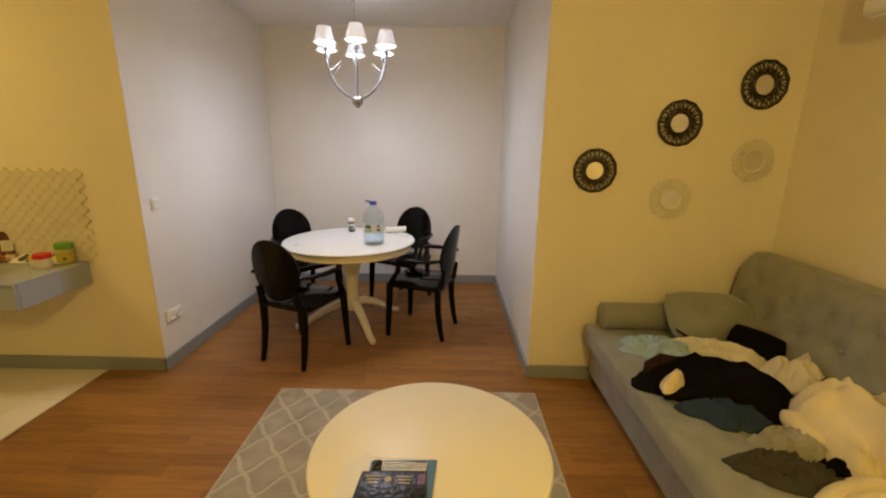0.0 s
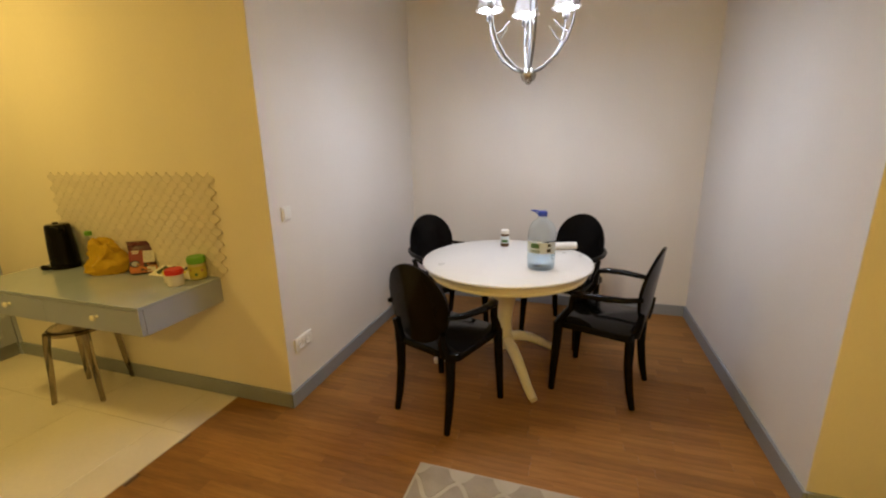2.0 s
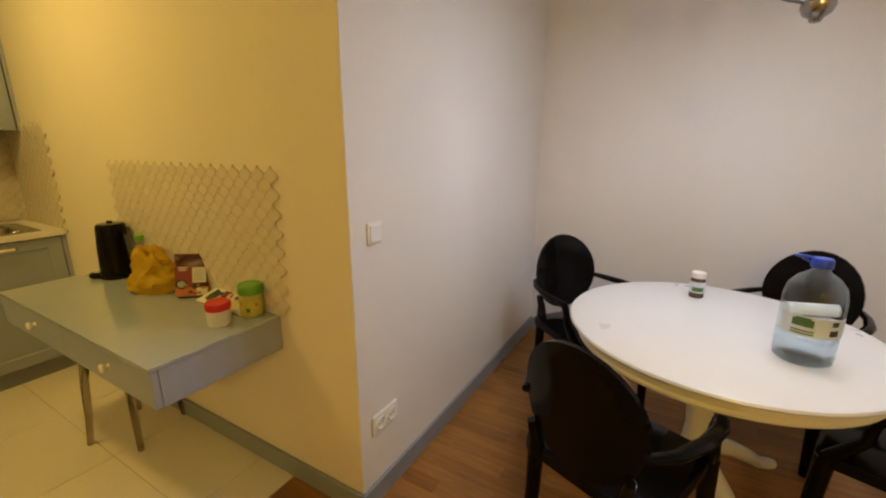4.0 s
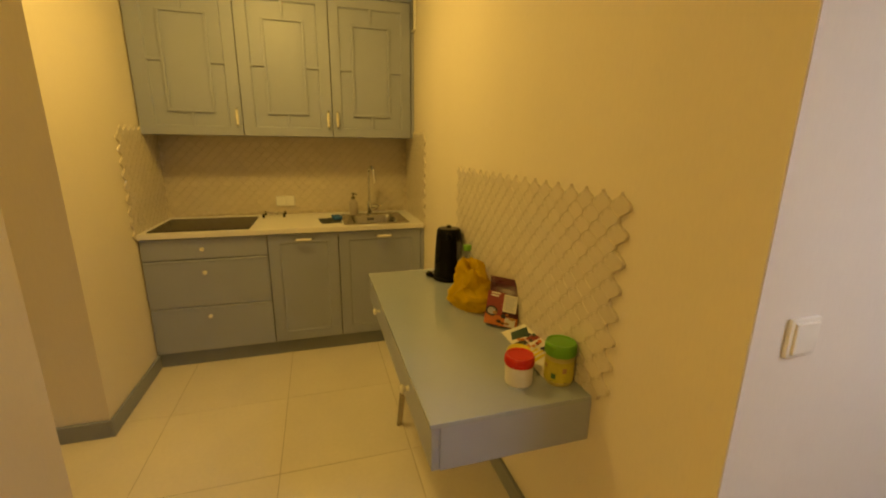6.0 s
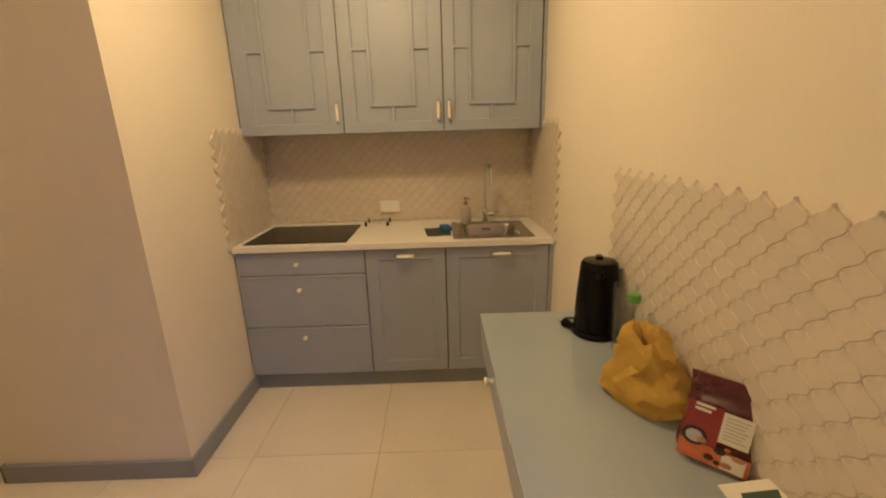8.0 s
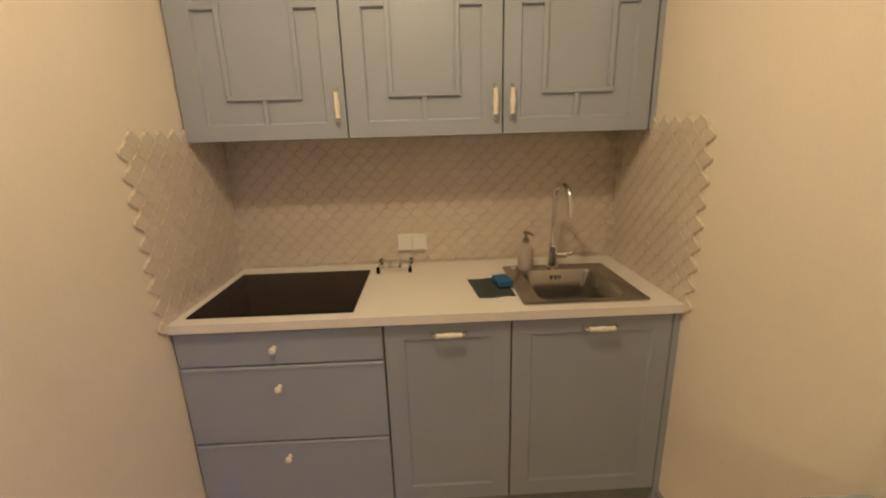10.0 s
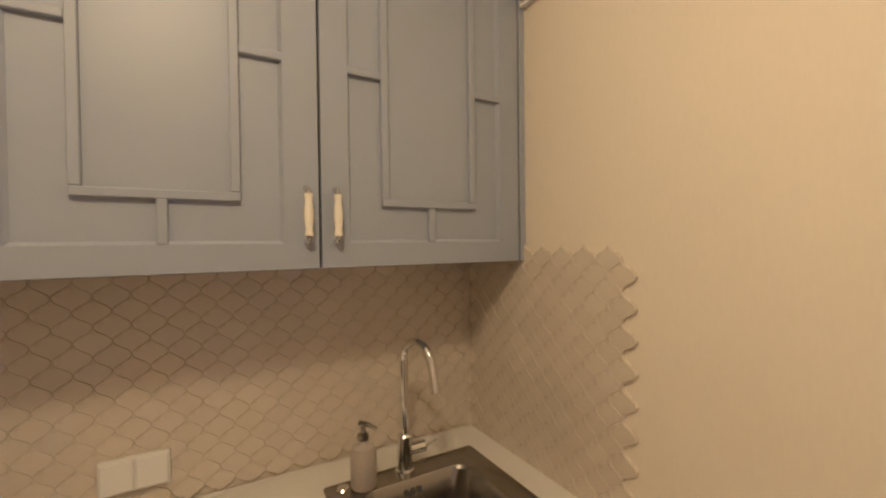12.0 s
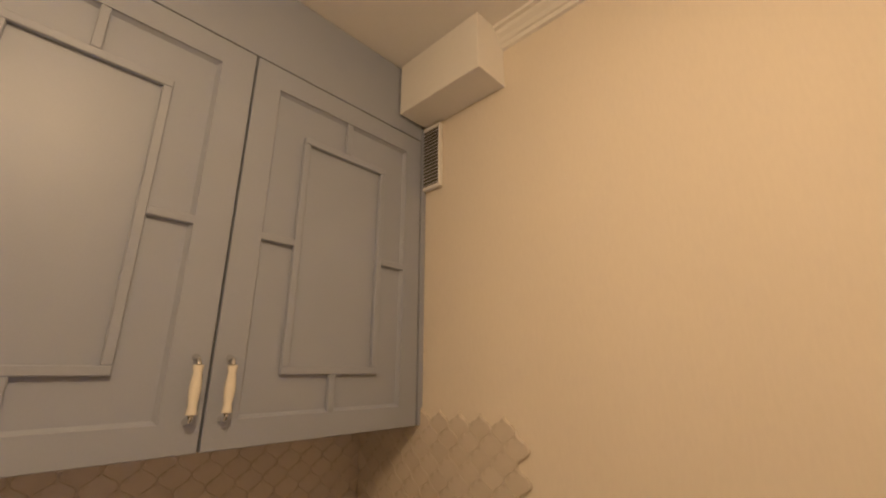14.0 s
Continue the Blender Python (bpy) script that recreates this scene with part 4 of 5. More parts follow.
CLOTH_BLACK = material("black_wool", (0.0055, 0.0045, 0.004), 0.95, vary=0.4, fine=300, bump=0.6, shine=0.03)
CLOTH_BLUE = material("pale_blue_cotton", (0.31, 0.40, 0.50), 0.9, vary=0.1, fine=350, bump=0.5, shine=0.1)
CLOTH_CREAM = material("cream_cotton", (0.60, 0.55, 0.46), 0.9, vary=0.12, fine=350, bump=0.5, shine=0.1)
CLOTH_FLEECE = material("cream_fleece", (0.66, 0.56, 0.36), 0.95, vary=0.1, fine=260, bump=0.8, sheen=0.3)
DENIM = material("blue_denim", (0.03, 0.048, 0.10), 0.9, vary=0.25, fine=400, bump=0.6, shine=0.1)
CLOTH_GREY = material("grey_jersey", (0.055, 0.050, 0.045), 0.9, vary=0.2, fine=350, bump=0.5, shine=0.1)
Z = SEAT + 0.001
rumpled("folded_shirt", "pale blue shirt crumpled on the sofa seat", "shirt", CLOTH_BLUE, 1.10, 2.01, Z, 0.40, 0.25, 0.075, -24, 4.0, 2.6)
rumpled("white_shirt", "cream shirt spread across the sofa seat", "shirt", CLOTH_CREAM, 1.375, 1.975, Z, 0.54, 0.18, 0.085, -22, 8.0, 2.6)
rumpled("jeans", "blue denim jeans under the dark jacket", "jeans", DENIM, 1.10, 1.450, Z, 0.30, 0.15, 0.075, -24, 15.0, 3.4)
BROWN_FUR = material("dark_brown_pile", (0.030, 0.014, 0.007), 0.95, vary=0.5, scale=30, fine=240, bump=0.9, shine=0.05, dist=0.01)
jacket = rumpled("dark_jacket", "black jacket thrown in a heap on the sofa", "jacket", CLOTH_BLACK, 1.17, 1.665, Z, 0.66, 0.40, 0.150, -20, 21.0, 2.0, 0.3, fine=0.18)
part("collar", tube([(0.905, 1.70, 0.455), (0.94, 1.745, 0.485), (1.00, 1.775, 0.50), (1.07, 1.775, 0.49), (1.12, 1.75, 0.47)], [0.035, 0.050, 0.052, 0.046, 0.03], 16, 0.75), BROWN_FUR, jacket, "dark brown fur collar", True)
part("sleeve", tube([(1.02, 1.73, 0.500), (1.10, 1.74, 0.525), (1.20, 1.70, 0.535), (1.30, 1.66, 0.515), (1.38, 1.60, 0.470)], [0.030, 0.040, 0.044, 0.042, 0.034], 14, 0.7), CLOTH_BLACK, jacket, "", True)
part("sleeve", tube([(0.90, 1.575, 0.455), (0.98, 1.555, 0.475), (1.10, 1.545, 0.480), (1.22, 1.55, 0.475), (1.34, 1.54, 0.455)], [0.026, 0.036, 0.042, 0.040, 0.030], 14, 0.7), CLOTH_BLACK, jacket, "", True)
rumpled("jacket_cuff_scarf", "cream scarf end lying on the black jacket", "scarf", CLOTH_FLEECE, 0.955, 1.610, Z + 0.058, 0.205, 0.075, 0.060, 44, 33.0, 1.2, 0.14, fine=0.1)
rumpled("knit_sweater", "beige knitted sweater heaped against the back", "sweater", CLOTH_CREAM, 1.60, 1.73, Z, 0.23, 0.27, 0.150, 20, 27.0, 1.9, 0.3, fine=0.2)


def bunched(name, label, x, y, z, w, d, h, turn, seed, rolls):
    """A thick blanket: a heap with rounded rolls of folded cloth over it. Each roll: its course and its thickness."""
    ob = rumpled(name, label, "blanket", CLOTH_FLEECE, x, y, z, w, d, h, turn, seed, 2.5, 0.24, fine=0.09)
    for k, (course, r) in enumerate(rolls):
        p = [Vector(q) for q in course]
        pts, radii = [], []
        for i in range(25):
            f = i / 24
            u = f * (len(p) - 1)
            j = min(len(p) - 2, int(u))
            g = u - j
            a, b = p[max(0, j - 1)], p[min(len(p) - 1, j + 2)]
            c = p[j] * (2 * g ** 3 - 3 * g ** 2 + 1) + p[j + 1] * (3 * g ** 2 - 2 * g ** 3) + (p[j + 1] - a) * 0.5 * (g ** 3 - 2 * g ** 2 + g) + (b - p[j]) * 0.5 * (g ** 3 - g ** 2)
            pts.append(tuple(c + noise.noise_vector(c * 9 + Vector((seed, 0, k))) * 0.012))
            radii.append(r * max(0.25, math.sin(math.pi * (0.06 + 0.88 * f))) ** 0.4 * (1 + 0.22 * noise.noise((f * 5, seed, k * 2.0))))
        part("fold", tube(pts, radii, 20, 0.8), CLOTH_FLEECE, ob, "", True)
    return ob


bunched("fleece_blanket", "cream fleece blanket bunched in thick folds on the sofa", 1.470, 1.280, Z, 0.42, 0.62, 0.27, -16, 45.0,
        [([(1.32, 1.43, 0.46), (1.285, 1.36, 0.48), (1.30, 1.27, 0.48), (1.36, 1.18, 0.46)], 0.042)])
bunched("fleece_blanket", "cream fleece blanket spilling flat over the seat", 1.30, 0.985, Z, 0.56, 0.24, 0.085, 8, 47.0,
        [([(1.06, 1.00, 0.450), (1.20, 1.055, 0.465), (1.32, 1.06, 0.470), (1.46, 1.02, 0.46)], 0.034)])
CLOTH_PALE = material("pale_grey_cotton", (0.30, 0.285, 0.25), 0.9, vary=0.25, scale=16, fine=350, bump=0.5, shine=0.1)
rumpled("grey_top", "pale grey cotton top crumpled beside the blanket", "shirt", CLOTH_PALE, 1.205, 1.265, Z, 0.24, 0.14, 0.085, -30, 51.0, 3.2)
rumpled("dark_leggings", "black and grey leggings twisted on the sofa seat", "trousers", CLOTH_GREY, 1.105, 1.135, Z, 0.30, 0.13, 0.085, -28, 57.0, 4.2, 0.5)
rumpled("black_sock", "small black sock lying by the leggings", "sock", CLOTH_BLACK, 1.215, 1.115, Z, 0.13, 0.06, 0.10, -20, 63.0, 2.0, 0.3)
rumpled("dark_socks", "dark clothing balled at the sofa back", "clothing", CLOTH_BLACK, 1.60, 1.56, Z, 0.14, 0.14, 0.14, 0, 61.0, 1.2, 0.2, fine=0.1)
bag = thing("handbag", "black handbag with a thin strap on the sofa", "bag")
bm = puffed(0.26, 0.17, 0.10, seed=9)
b = part("bag_body", bm, CLOTH_BLACK, bag, "", True)
b.matrix_basis = pose(1.560, 1.955, 0.510, 55, 12, -34)
part("strap", tube([(1.42, 2.02, 0.50)] + [(1.36 - 0.13 * math.sin(a), 2.10 - 0.10 * math.cos(a), 0.47 + 0.05 * math.sin(a)) for a in [math.pi * i / 10 for i in range(11)]] + [(1.52, 2.12, 0.56)], 0.006, 8), CLOTH_BLACK, bag, "thin black strap", True)

# ---- mirrors on the sofa wall ----
WHITE_FRAME = material("whitewashed_frame", (0.76, 0.72, 0.60), 0.5, vary=0.08)


def lace_mirror(x, z, r=0.127, lean=0.0):
    m = thing("round_mirror", "small round mirror in a dark interlaced frame", "mirror", "mirrors above the sofa")
    y = YW - 0.004
    part("mirror_glass", tube([(x, y, z), (x, y - 0.006, z)], r * 0.47, 40), MIRROR, m, "round mirror glass")
    part("inner_ring", tube([(x + r * 0.47 * math.cos(a), y - 0.008, z + r * 0.47 * math.sin(a)) for a in [2 * math.pi * i / 48 for i in range(48)]], 0.0085, 8, 1, True), DARK_BROWN, m, "", True)
    n = 12
    for k in range(n):
        a0 = 2 * math.pi * (k + lean) / n
        cx, cz = x + r * 0.745 * math.cos(a0), z + r * 0.745 * math.sin(a0)
        pts = []
        for i in range(28):
            b = 2 * math.pi * i / 28
            u, v = r * 0.235 * math.cos(b), r * 0.60 * math.sin(b)
            u -= 0.35 * v * v / r
            pts.append((cx + u * math.cos(a0) - v * math.sin(a0), y - 0.008 - 0.003 * math.sin(2 * b), cz + u * math.sin(a0) + v * math.cos(a0)))
        part("frame_loop", tube(pts, 0.0040, 6, 1, True), DARK_BROWN, m, "", True)
    for k in range(n):
        a0 = 2 * math.pi * (k + lean + 0.5) / n
        cx, cz = x + r * 0.80 * math.cos(a0), z + r * 0.80 * math.sin(a0)
        pts = []
        for i in range(22):
            b = 2 * math.pi * i / 22
            u, v = r * 0.20 * math.cos(b), r * 0.27 * math.sin(b)
            pts.append((cx + u * math.cos(a0) - v * math.sin(a0), y - 0.010, cz + u * math.sin(a0) + v * math.cos(a0)))
        part("frame_ringlet", tube(pts, 0.0036, 6, 1, True), DARK_BROWN, m, "", True)
    return m


def ray_mirror(x, z, r=0.122):
    m = thing("round_mirror", "small round mirror in a pale slatted frame", "mirror", "mirrors above the sofa")
    y = YW - 0.004
    part("mirror_glass", tube([(x, y, z), (x, y - 0.006, z)], r * 0.50, 40), MIRROR, m, "round mirror glass")
    part("inner_ring", tube([(x + r * 0.52 * math.cos(a), y - 0.007, z + r * 0.52 * math.sin(a)) for a in [2 * math.pi * i / 48 for i in range(48)]], 0.006, 8, 1, True), WHITE_FRAME, m, "", True)
    for k in range(34):
        a = 2 * math.pi * k / 34
        out = 1.02 - 0.03 * (k % 2)
        pts = [(x + q * r * math.cos(a), y - 0.006, z + q * r * math.sin(a)) for q in (0.54, 0.78, out)]
        part("frame_slat", tube(pts, [0.0030, 0.0042, 0.0052], 6), WHITE_FRAME, m, "", True)
    for q, w in ((0.90, 0.0035),):
        part("frame_ring", tube([(x + r * q * math.cos(a), y - 0.007, z + r * q * math.sin(a)) for a in [2 * math.pi * i / 48 for i in range(48)]], w, 8, 1, True), WHITE_FRAME, m, "", True)
    return m


for x, z, lean in ((0.815, 1.362, 0.2), (1.272, 1.635, 0.4), (1.712, 1.845, 0.0)):
    lace_mirror(x, z, 0.13 if x > 1.6 else 0.126, lean)
for x, z in ((1.278, 1.203), (1.728, 1.430)):
    ray_mirror(x, z)

ac = thing("air_conditioner", "white wall-mounted air conditioner above the sofa", "air conditioner")
part("housing", box(1.765, 1.948, 1.20, 2.03, 2.06, 2.33, 0.03, 4), PLASTIC_WHITE, ac, "", True)
part("louvre", box(1.78, 1.87, 1.24, 1.99, 2.047, 2.059, 0.003, 2), PLASTIC_WHITE, ac, "", True)

# ---- things on the dining table ----
jug = thing("water_bottle", "large clear plastic water bottle with a blue cap", "bottle", at=pose(-0.612, 3.075, 0.7555, 0, 0, -14) @ Matrix.Scale(1.04, 4))
prof = [(0.0, 0.0), (0.060, 0.0), (0.072, 0.008), (0.075, 0.03), (0.071, 0.04), (0.075, 0.05), (0.075, 0.095), (0.074, 0.10), (0.074, 0.155), (0.075, 0.16), (0.075, 0.20), (0.068, 0.235), (0.048, 0.262), (0.028, 0.276), (0.023, 0.282), (0.023, 0.292)]
inner = [(max(0.0, r - 0.0012), z + 0.0012) for r, z in prof]
inner[0] = (0.0, 0.0012)
part("bottle_wall", lathe(prof + inner[::-1], 40), BLUE_CLEAR, jug, "clear ribbed plastic", True)
WATER = film("water", (0.90, 0.96, 1.0))
part("water", lathe([(0.0, 0.003), (0.058, 0.003), (0.070, 0.010), (0.0728, 0.03), (0.069, 0.04), (0.0728, 0.05), (0.0728, 0.085), (0.0, 0.085)], 40), WATER, jug, "remaining water", True)
CAP = material("blue_plastic", (0.015, 0.05, 0.42), 0.35, vary=0.05, bump=0)
part("cap", lathe([(0.0, 0.318), (0.022, 0.318), (0.025, 0.314), (0.026, 0.292), (0.0, 0.292)], 28), CAP, jug, "blue screw cap", True)
part("handle", tube([(0.0 - 0.022, 0.0, 0.300), (-0.045, 0.004, 0.312), (-0.062, 0.0, 0.318), (-0.045, -0.004, 0.320), (-0.02, 0.0, 0.316)], 0.004, 8), CAP, jug, "blue carrying loop", True)
LABEL_G = material("green_print", (0.07, 0.16, 0.05), 0.5, vary=0.1, bump=0)
LABEL_K = material("dark_print", (0.05, 0.05, 0.05), 0.5, bump=0)
LABEL_W = material("pale_label", (0.66, 0.74, 0.82), 0.5, vary=0.04, bump=0)


def curved_patch(r, a0, a1, z0, z1, n=10, thick=0.0006):
    bm = bmesh.new()
    rows = []
    for rr in (r, r + thick):
        rows.append([[bm.verts.new((rr * math.cos(radians(a0 + (a1 - a0) * i / n)), rr * math.sin(radians(a0 + (a1 - a0) * i / n)), z)) for z in (z0, z1)] for i in range(n + 1)])
    lo, hi = rows
    for i in range(n):
        bm.faces.new((hi[i][0], hi[i + 1][0], hi[i + 1][1], hi[i][1]))
        bm.faces.new((lo[i][0], lo[i][1], lo[i + 1][1], lo[i + 1][0]))
        for e in (0, 1):
            bm.faces.new((lo[i][e], lo[i + 1][e], hi[i + 1][e], hi[i][e]))
    for i in (0, n):
        bm.faces.new((lo[i][0], lo[i][1], hi[i][1], hi[i][0]))
    return bm


lab = part("label", curved_patch(0.0752, -150, 0, 0.098, 0.158, 16), LABEL_W, jug, "pale paper label")
for a0, a1, z0, z1, m in ((-118, -80, 0.128, 0.150, LABEL_G), (-112, -86, 0.150, 0.155, LABEL_G), (-118, -78, 0.113, 0.117, LABEL_G), (-118, -78, 0.105, 0.109, LABEL_G), (-48, -34, 0.138, 0.152, LABEL_K), (-50, -32, 0.108, 0.126, LABEL_K)):
    part("print", curved_patch(0.0762, a0, a1, z0, z1, 6), m, lab)
jar = thing("supplement_jar", "small brown jar with a white lid on the table", "jar", at=pose(-0.895, 3.545, 0.7555) @ Matrix.Scale(1.12, 4))
AMBER = material("brown_jar", (0.10, 0.055, 0.025), 0.25, vary=0.1, bump=0)
part("jar_body", lathe([(0.0, 0.0), (0.024, 0.0), (0.026, 0.004), (0.026, 0.072), (0.020, 0.080), (0.0, 0.080)], 24), AMBER, jar, "", True)
part("lid", lathe([(0.0, 0.080), (0.024, 0.080), (0.025, 0.083), (0.025, 0.100), (0.022, 0.103), (0.0, 0.103)], 24), PLASTIC_WHITE, jar, "white ribbed lid", True)
part("label", curved_patch(0.0262, -170, 20, 0.022, 0.066, 14), LABEL_W, jar, "pale label")
part("print", curved_patch(0.0270, -130, -40, 0.028, 0.045, 8), LABEL_G, jar)
roll = thing("paper_roll", "rolled white paper lying on the dining table", "paper roll", at=pose(-0.495, 3.535, 0.782, 0, 0, 18))
part("paper", tube([(-0.10, 0, 0), (-0.098, 0, 0), (0.078, 0, 0), (0.08, 0, 0)], [0.020, 0.026, 0.026, 0.020], 20, 0.95), PLASTIC_WHITE, roll, "", True)

# ---- things on the wall desk ----
DT = 0.7615
ket = thing("electric_kettle", "tall black electric kettle on its base", "kettle", at=pose(-3.428, 2.380, DT, 0, 0, 163))
part("base", lathe([(0.0, 0.0), (0.079, 0.0), (0.083, 0.006), (0.081, 0.018), (0.072, 0.024), (0.0, 0.024)], 32), BLACK, ket, "", True)
part("kettle_body", lathe([(0.0, 0.025), (0.073, 0.025), (0.075, 0.033), (0.070, 0.15), (0.063, 0.245), (0.061, 0.262), (0.054, 0.270), (0.040, 0.2715), (0.0, 0.272)], 40), BLACK, ket, "", True)
part("lid_tab", box(0.012, 0.050, -0.012, 0.012, 0.2705, 0.2785, 0.003, 2), BLACK, ket, "black lid latch", True)
part("handle", tube([(0.055, 0, 0.245), (0.085, 0, 0.245), (0.100, 0, 0.215), (0.098, 0, 0.12), (0.085, 0, 0.07), (0.062, 0, 0.06)], [0.012, 0.013, 0.013, 0.012, 0.011, 0.011], 12, 0.8), BLACK, ket, "", True)
part("spout", tube([(-0.045, 0, 0.225), (-0.068, 0, 0.245), (-0.080, 0, 0.258)], [0.022, 0.016, 0.009], 12), BLACK, ket, "", True)
part("cord", tube([(0.07, 0.03, 0.008), (0.095, 0.065, 0.006), (0.085, 0.10, 0.006), (0.055, 0.105, 0.006)], 0.004, 8), BLACK, ket, "black power cord", True)
plug = thing("power_plug", "black power plug lying beside the kettle", "plug", at=pose(-3.488, 2.285, DT + 0.017, 0, 12, 35))
part("plug_body", tube([(0, 0, 0), (0.012, 0, 0), (0.03, 0, 0), (0.045, 0, 0)], [0.016, 0.0165, 0.013, 0.008], 14), BLACK, plug, "", True)
for dy in (-0.0095, 0.0095):
    part("pin", tube([(-0.018, dy, 0), (0, dy, 0)], 0.0023, 8), STEEL, plug, "steel pin", True)

small = thing("small_bottle", "small clear bottle with a green cap behind the bag", "bottle", at=pose(-3.215, 2.405, DT) @ Matrix.Scale(1.12, 4))
part("bottle_wall", lathe([(0.0, 0.0), (0.030, 0.0), (0.032, 0.006), (0.032, 0.12), (0.028, 0.15), (0.014, 0.175), (0.012, 0.182), (0.0, 0.182)], 24), CLEAR, small, "", True)
GREEN = material("green_plastic", (0.15, 0.38, 0.02), 0.4, vary=0.06, bump=0)
part("cap", lathe([(0.0, 0.182), (0.016, 0.182), (0.017, 0.185), (0.017, 0.204), (0.0, 0.207)], 20), GREEN, small, "green cap", True)
tum = thing("glass_tumbler", "clear tumbler standing against the tiles", "tumbler", at=pose(-3.300, 2.418, DT))
part("tumbler_wall", lathe([(0.0, 0.0), (0.030, 0.0), (0.038, 0.225), (0.0365, 0.225), (0.029, 0.004), (0.0, 0.004)], 24), CLEAR, tum, "", True)


def thin_film(name, colour, through_colour, share):
    """Thin dyed plastic film: dull gloss outside, with part of the light passing through."""
    m = material(name, colour, 0.38, vary=0.12, scale=18, fine=60, bump=0.35, dist=0.006, shine=0.1)
    n, link = m.node_tree.nodes, m.node_tree.links
    tr, mx = n.new("ShaderNodeBsdfTranslucent"), n.new("ShaderNodeMixShader")
    tr.inputs["Color"].default_value = (*through_colour, 1)
    mx.inputs[0].default_value = share
    link.new(n["Principled BSDF"].outputs[0], mx.inputs[1])
    link.new(tr.outputs[0], mx.inputs[2])
    link.new(mx.outputs[0], n["Material Output"].inputs["Surface"])
    return m


ORANGE = thin_film("orange_film", (0.60, 0.40, 0.0), (0.72, 0.42, 0.0), 0.28)


def carrier_bag(place, w=0.19, d=0.145, h=0.195, n=22, rings=10):
    """A thin carrier bag, crumpled in flat facets: slumped and wide below, a folded top with one ear, and a tail of film beside it."""
    bm = bmesh.new()
    rows = []
    for k in range(rings + 1):
        f = k / rings
        full = 0.90 + 0.10 * math.sin(min(1.0, f * 2.2) * math.pi) - 0.36 * f ** 1.2
        if f > 0.88:
            full *= 1 - 0.35 * ((f - 0.88) / 0.12) ** 2
        ring = []
        for i in range(n):
            a = 2 * math.pi * (i + 0.5 * (k % 2)) / n
            ca, sa = math.cos(a), math.sin(a)
            q = Vector((ca * 1.0 + 4.0, sa * 1.0, f * 1.7))
            warp = noise.noise_vector(q * 1.2) * 0.8
            crease = 0.85 * (0.30 - abs(noise.noise(q + warp))) + 0.28 * (0.25 - abs(noise.noise(q * 2.4 + warp * 2)))
            ear = max(0.0, math.cos(a - 2.4)) ** 5 * max(0.0, f - 0.70) / 0.30
            tail = max(0.0, math.cos(a + 0.1)) ** 3 * max(0.0, 1 - abs(f - 0.42) / 0.34)
            r = full * (1 + crease * min(1.0, f / 0.08) + 0.75 * ear + 0.42 * tail)
            ring.append(bm.verts.new((math.copysign(abs(ca) ** 0.75, ca) * w / 2 * r - 0.012 * f, math.copysign(abs(sa) ** 0.75, sa) * d / 2 * r, h * f * (1 - 0.12 * math.cos(a + 0.6) * f) + 0.016 * noise.noise(q * 2.3) * f - 0.015 * ear)))
        rows.append(ring)
    for k, (a, b) in enumerate(zip(rows, rows[1:])):
        for i in range(n):
            j = (i + 1) % n
            if k % 2:
                bm.faces.new((a[i], a[j], b[j])), bm.faces.new((a[i], b[j], b[i]))
            else:
                bm.faces.new((a[i], a[j], b[i])), bm.faces.new((a[j], b[j], b[i]))
    bm.faces.new(rows[0][::-1])
    mid = Vector((0, 0, 0))
    for v in rows[-1]:
        mid += v.co / n
    last = rows[-1]
    for g, drop in ((0.55, 0.012), (0.2, 0.04)):
        ring = [bm.verts.new((mid.x + (v.co.x - mid.x) * g, mid.y + (v.co.y - mid.y) * g, v.co.z - drop)) for v in rows[-1]]
        for i in range(n):
            bm.faces.new((last[i], last[(i + 1) % n], ring[(i + 1) % n], ring[i]))
        last = ring
    bm.faces.new(last)
    bmesh.ops.subdivide_edges(bm, edges=list(bm.edges), cuts=1, smooth=0.25, use_grid_fill=True)
    for v in bm.verts:
        v.co.z = max(0.0, v.co.z) if v.co.z < 0.004 else v.co.z
    ob = solid("plastic_bag", bm, ORANGE, "crumpled orange plastic bag standing on the desk", "bag", smooth=True)
    ob.matrix_basis = place
    return ob


carrier_bag(pose(-3.030, 2.366, DT, 0, 0, 32))
MAROON = material("maroon_foil", (0.085, 0.016, 0.018), 0.28, vary=0.2, scale=14, fine=70, bump=0.1, dist=0.008)
PRINT_ORANGE = material("orange_print", (0.55, 0.17, 0.03), 0.4, vary=0.2, scale=30, bump=0)
PIC_TAN = material("tan_print", (0.40, 0.22, 0.08), 0.45, vary=0.25, scale=40, bump=0)
PRINT_RED = material("red_print", (0.26, 0.028, 0.02), 0.4, vary=0.15, bump=0)
snack = thing("snack_packet", "dark red snack packet with an orange foot, leaning on the tiles", "packet", at=pose(-2.820, 2.410, DT, -9, 4, 52) @ Matrix.Diagonal((0.98, 0.88, 0.86, 1)))
bm = bmesh.new()
rows = []
